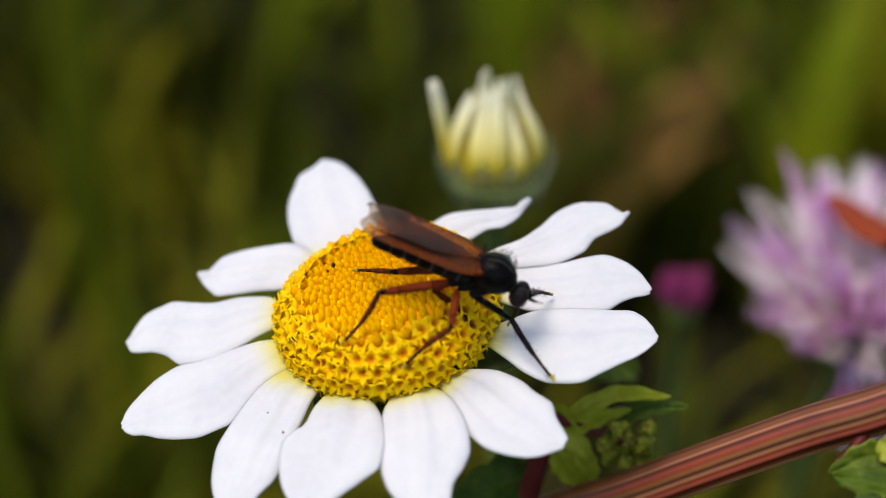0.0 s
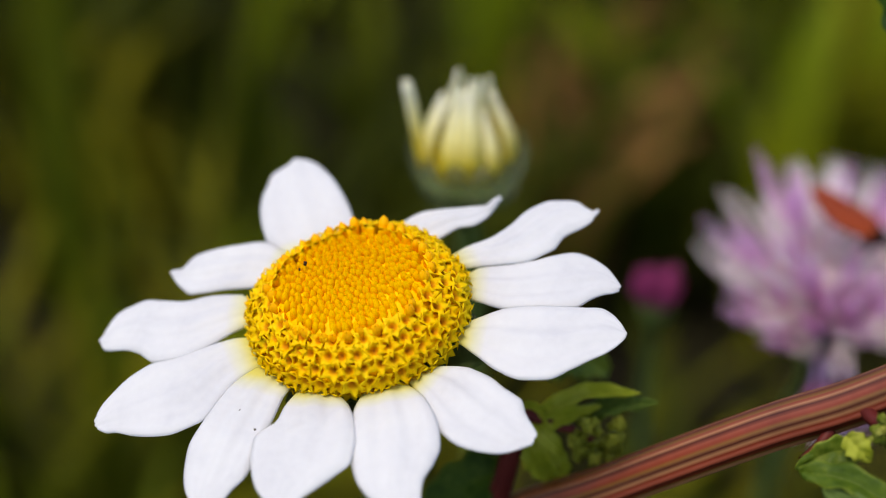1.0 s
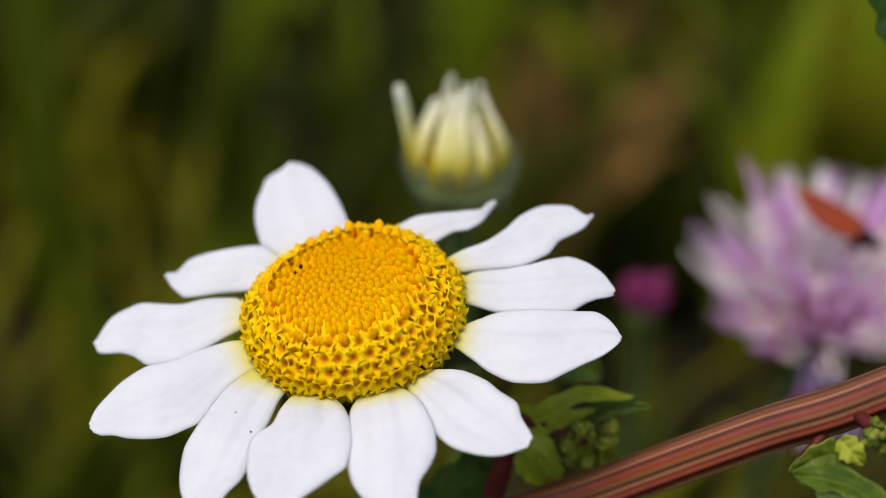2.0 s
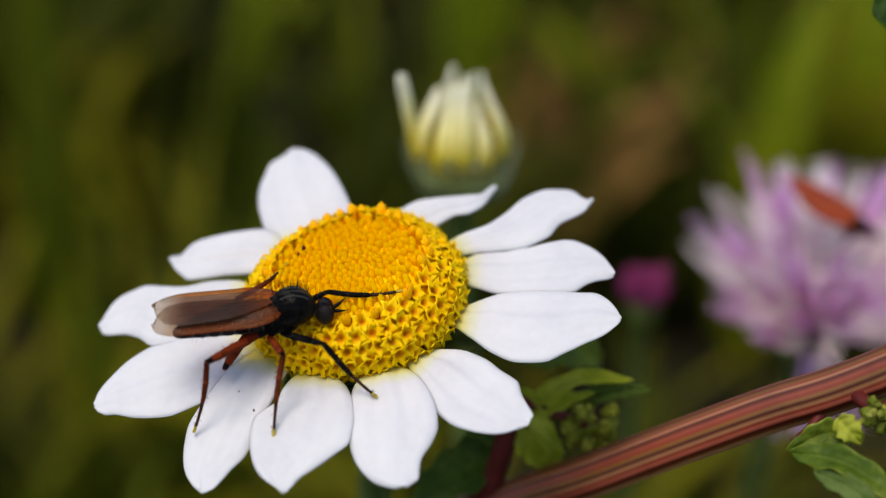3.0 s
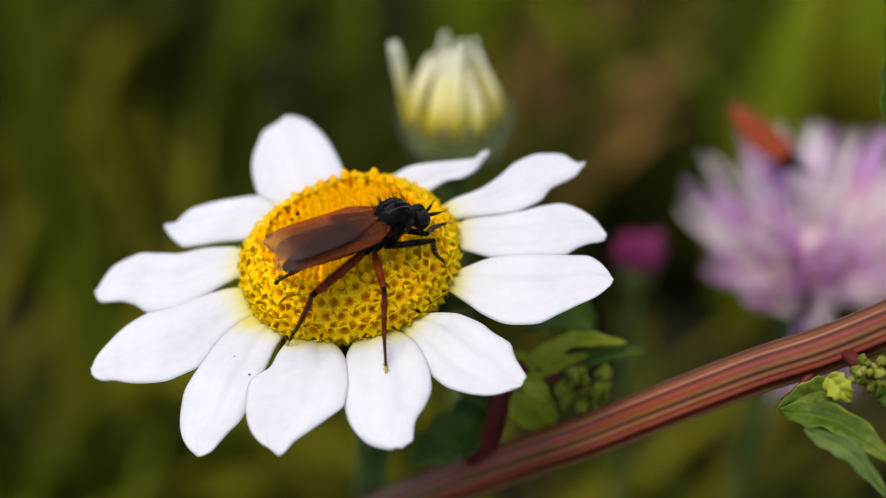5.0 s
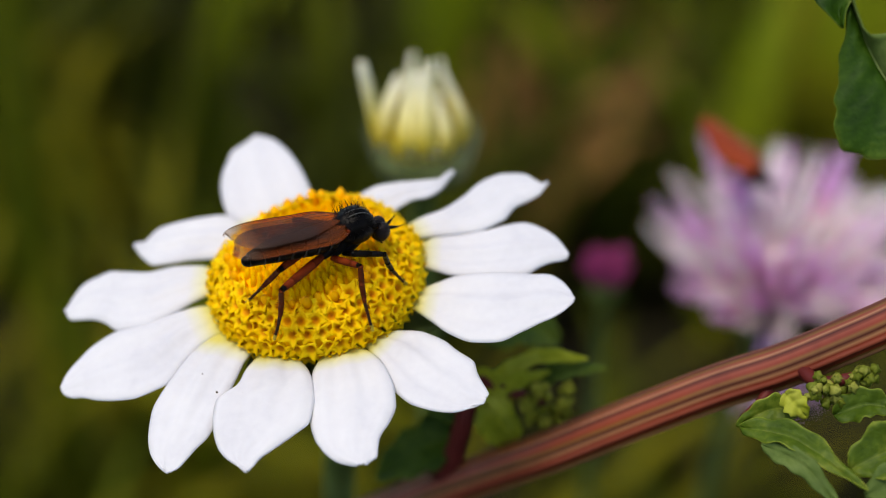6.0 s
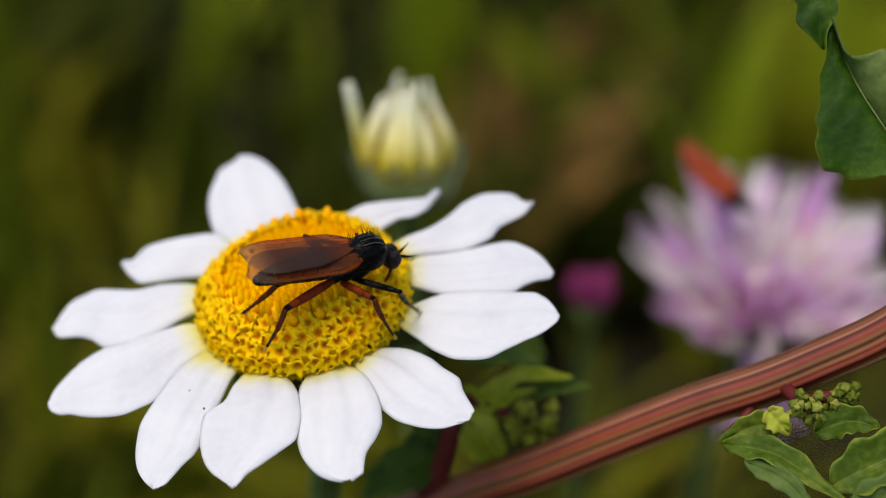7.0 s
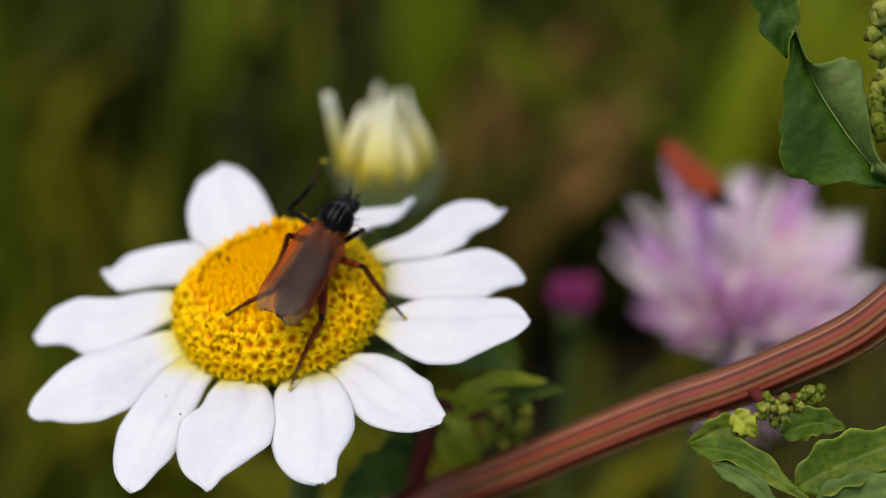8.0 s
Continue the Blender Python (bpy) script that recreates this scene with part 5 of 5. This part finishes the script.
    for s in (-1, 1):
        bm = bmesh.new()

        def film(u, v):
            close = (1 - max(0.0, (u - 0.72) / 0.28) ** 2.2) ** 0.5 if u < 0.9999 else 0.0
            front = 0.45 + 1.05 * min(1, u / 0.25) * (2 - min(1, u / 0.25)) + 0.25 * u
            back = -0.30 - (1.65 if s > 0 else 0.75) * math.sin(0.5 * math.pi * min(1, u / 0.55)) - 0.15 * u
            y = 0.55 * u + ((front - 0.55 * u) * v if v > 0 else (back - 0.55 * u) * -v) * max(close, 0.02)
            z = 0.05 * math.sin(v * 6) * (1 - u) + 0.04 * math.sin(u * 7 + v * 3) - 0.30 * max(0, v) ** 2
            if u > 0.90:
                u -= (0.016 * math.sin(v * 7 + s) ** 2 + (0.014 if v < -0.1 else 0.0)) * (u - 0.90) / 0.10
            return (-9.3 * u, s * y, z + 0.035 * s * (v < 0))
        sheet(bm, film, 34, 14, 0.02)
        wing = part("wing", bm, WING, root, "smoky amber wing with dark veins and a worn tip", at=WING_REST[s])
        for v0, v1, thick in ((0.97, 0.97, 0.040), (0.72, 0.80, 0.030), (0.40, 0.55, 0.026), (0.10, 0.22, 0.022), (-0.15, -0.25, 0.022), (-0.35, -0.60, 0.020)):
            pts = []
            for q in (0.01, 0.2, 0.4, 0.6, 0.8, 0.93):
                x, y, z = film(q, v0 + (v1 - v0) * q)
                pts.append((x, y, z + 0.015, thick * (1.1 - 0.6 * q)))
            part("vein", tube(bmesh.new(), pts, 14, 4), SHIN, wing)
        for q, a, b in ((0.42, 0.25, -0.2), (0.60, 0.5, 0.1), (0.66, -0.3, -0.55)):
            (xa, ya, za), (xb, yb, zb) = film(q, a), film(q + 0.05, b)
            part("vein", tube(bmesh.new(), [(xa, ya, za + 0.015, 0.018), (xb, yb, zb + 0.015, 0.018)], 2, 4), SHIN, wing)
        PARTS["wing", s] = wing
        part("wing_base", ball(bmesh.new(), (-0.9, 0.95 * s, 0.45), (0.28, 0.2, 0.22), 10, 8), RUST, root, "rust-red wing base")
    for key, (hip, a, b, _) in LEGS.items():
        fore = key[1] == "F"
        thick = {"F": 0.25, "M": 0.28, "H": 0.34}[key[1]]
        bm = limb([(0, thick * 0.7, 0), (0.25, thick, 0), (0.75, thick * 0.9, 0), (0.92, thick * 0.7, 1), (1, thick * 0.62, 1)], a, rng, 26, 2)
        upper = part("leg", bm, [BLACK if fore else RUST, BLACK], root, "black fore leg" if fore else "rust-red thigh with a dark knee", at=mm(*hip))
        bm = limb([(0, 0.20, 0), (0.3, 0.21, 0), (0.52, 0.18, 0), (0.58, 0.14, 1), (0.75, 0.11, 1), (0.88, 0.10, 1), (0.91, 0.12, 2), (1.0, 0.12, 2)], b, rng, 34, 2, bend=-0.35)
        lower = part("shin", bm, [BLACK if fore else SHIN_RUST, SHIN, TOE], upper, "black spiny shin and foot" if fore else "rust-brown spiny shin, dark foot with a yellow tip", at=mm(a, 0, 0))
        PARTS[key] = (upper, lower)
    return root


PARTS = {}
WING_REST = {s: mm(-0.55, 0.45 * s, 0.85 + 0.04 * s) @ Euler((radians(-4 * s), radians(-3.5), radians(0.6 * s))).to_matrix().to_4x4() for s in (-1, 1)}


def fly_pose(t):
    x, y, z, pitch, heading = FLY[t]
    return DAISY @ pose(x * 0.001, y * 0.001, z * 0.001, ROLL[t], pitch, heading)


def along_x(at, way, up):
    """A pose at a place whose x axis points along way and whose z axis leans to up."""
    x = Vector(way).normalized()
    y = Vector(up).cross(x)
    y = y.normalized() if y.length > 1e-6 else x.orthogonal().normalized()
    z = x.cross(y)
    m = Matrix((x, y, z)).transposed().to_4x4()
    m.translation = at
    return m


def leg_rows(key):
    hip, a, b, rest = LEGS[key]
    hip = Vector(hip)
    upper, lower = [], []
    for t in sorted(FLY):
        foot = Vector(rest)
        if key in FEET.get(t, {}):
            foot = (fly_pose(t).inverted() @ (DAISY @ (Vector(FEET[t][key]) * 0.001))) * 1000
        d = foot - hip
        ln = min(max(d.length, abs(a - b) + 0.3), (a + b) * 0.995)
        way = d.normalized()
        out = Vector(KNEES[key])
        out = (out - way * out.dot(way)).normalized()
        times = sorted(KNEE_TURN.get(key, {0.0: 0.0}))
        swing = radians(float(np.interp(t, times, [KNEE_TURN.get(key, {0.0: 0.0})[q] for q in times])))
        out = out * math.cos(swing) + way.cross(out) * math.sin(swing)
        c = (a * a + ln * ln - b * b) / (2 * a * ln)
        knee = hip + way * (a * c) + out * (a * math.sqrt(max(0.0, 1 - c * c)))
        m = along_x(hip * 0.001, knee - hip, out)
        toe = hip + way * ln
        n = along_x(knee * 0.001, toe - knee, out)
        upper.append((t, m))
        lower.append((t, m.inverted() @ n))
    return upper, lower


BEETLE = [
    (0, 46.1, 41.3, 230.8, 24, -26),
    (1, 47.0, 40.4, 232.1, 24, -26),
    (1.7, 46.4, 40.0, 232.9, 24, -26),
    (2.8, 46.5, 39.2, 233.6, 24, -26),
    (3.5, 42.6, 41.7, 233.3, 18, -26),
    (4, 41.7, 43.4, 233.1, 18, -26),
    (4.5, 41.1, 44.2, 234.3, 18, -26),
    (5.2, 40.8, 44.4, 234.5, 34, -28),
    (6.3, 40.9, 42.6, 235.9, 34, -28),
    (7, 40.4, 42.5, 235.7, 34, -28),
    (8, 40.6, 41.6, 237.1, 34, -28),
]


def motions():
    walk(FLY_THING, [(t, fly_pose(t)) for t in sorted(FLY)])
    for key in LEGS:
        upper, lower = leg_rows(key)
        walk(PARTS[key][0], upper)
        walk(PARTS[key][1], lower)
    for s in (-1, 1):
        rows = [(0.0, WING_REST[s]), (0.3, WING_REST[s])]
        hinge = mm(-0.3, 0.75 * s, 0.85)
        beat, t = 0, 10
        while t <= 74:
            up = (8, 50, 8, -30)[beat % 4]
            rows.append((round((t + 1) / 30, 4), hinge @ Euler((0, 0, radians(-42 if s > 0 else 126))).to_matrix().to_4x4() @ Euler((0, radians(up), 0)).to_matrix().to_4x4()))
            beat, t = beat + 1, t + 1
        rows += [(2.6, WING_REST[s]), (8.0, WING_REST[s])]
        walk(PARTS["wing", s], rows)
    walk(BEETLE_THING, [(t, pose(x * 0.001, y * 0.001, z * 0.001, 0, tip, turn)) for t, x, y, z, tip, turn in BEETLE])


# ---- put it all together ----
build_ground()
build_weed()
build_bud()
build_knapweed()
build_knapweed_bud()
FLY_THING = build_fly()
BEETLE_THING = build_beetle()
for row in (
    ("tall pale green grass tuft, far out of focus", GRASS_MID, -92, 260, 330, 11, 0.10, 1.2, 2, 1),
    ("tall yellow-green grass tuft, out of focus", GRASS_MID, -70, 200, 190, 5, 0.10, 1.9, 3, 31),
    ("tall pale green grass tuft, far out of focus", GRASS_MID, -150, 330, 330, 14, 0.15, 4.4, 3, 2),
    ("green grass tuft, far out of focus", GRASS_BRIGHT, -62, 400, 150, 16, 0.3, 0.4, 4, 3),
    ("green grass tuft, far out of focus", GRASS_MID, -20, 430, 100, 14, 0.5, 2.2, 4, 4),
    ("green grass tuft, far out of focus", GRASS_BRIGHT, 22, 380, 150, 16, 0.2, 1.2, 3, 14),
    ("yellow-green grass tuft, far out of focus", GRASS_BRIGHT, 112, 340, 125, 24, 0.3, 2.0, 5, 5),
    ("yellow-green grass tuft, far out of focus", GRASS_BRIGHT, 150, 380, 130, 26, 0.4, 1.0, 7, 6),
    ("yellow-green grass tuft, far out of focus", GRASS_BRIGHT, 128, 430, 105, 26, 0.5, 3.6, 7, 15),
    ("green grass tuft, far out of focus", GRASS_BRIGHT, 82, 420, 90, 22, 0.5, 3.0, 6, 7),
    ("low green grass tuft, far out of focus", GRASS_BRIGHT, -100, 190, 120, 12, 0.5, 5.2, 6, 8),
    ("low green grass tuft, far out of focus", GRASS_MID, -72, 140, 110, 11, 0.6, 2.2, 3, 21),
    ("low green grass tuft, far out of focus", GRASS_BRIGHT, -45, 210, 110, 12, 0.6, 1.2, 5, 12),
    ("low green grass tuft, far out of focus", GRASS_MID, 62, 170, 90, 10, 0.4, 4.0, 4, 9),
    ("dry brown grass tuft, far out of focus", DRY, 34, 420, 84, 30, 1.0, 0.2, 3, 10),
    ("dry brown grass tuft, far out of focus", DRY, 46, 350, 90, 26, 0.8, 0.5, 3, 11),
):
    grass_plant(*row)
build_meadow()
build_daisy()
motions()
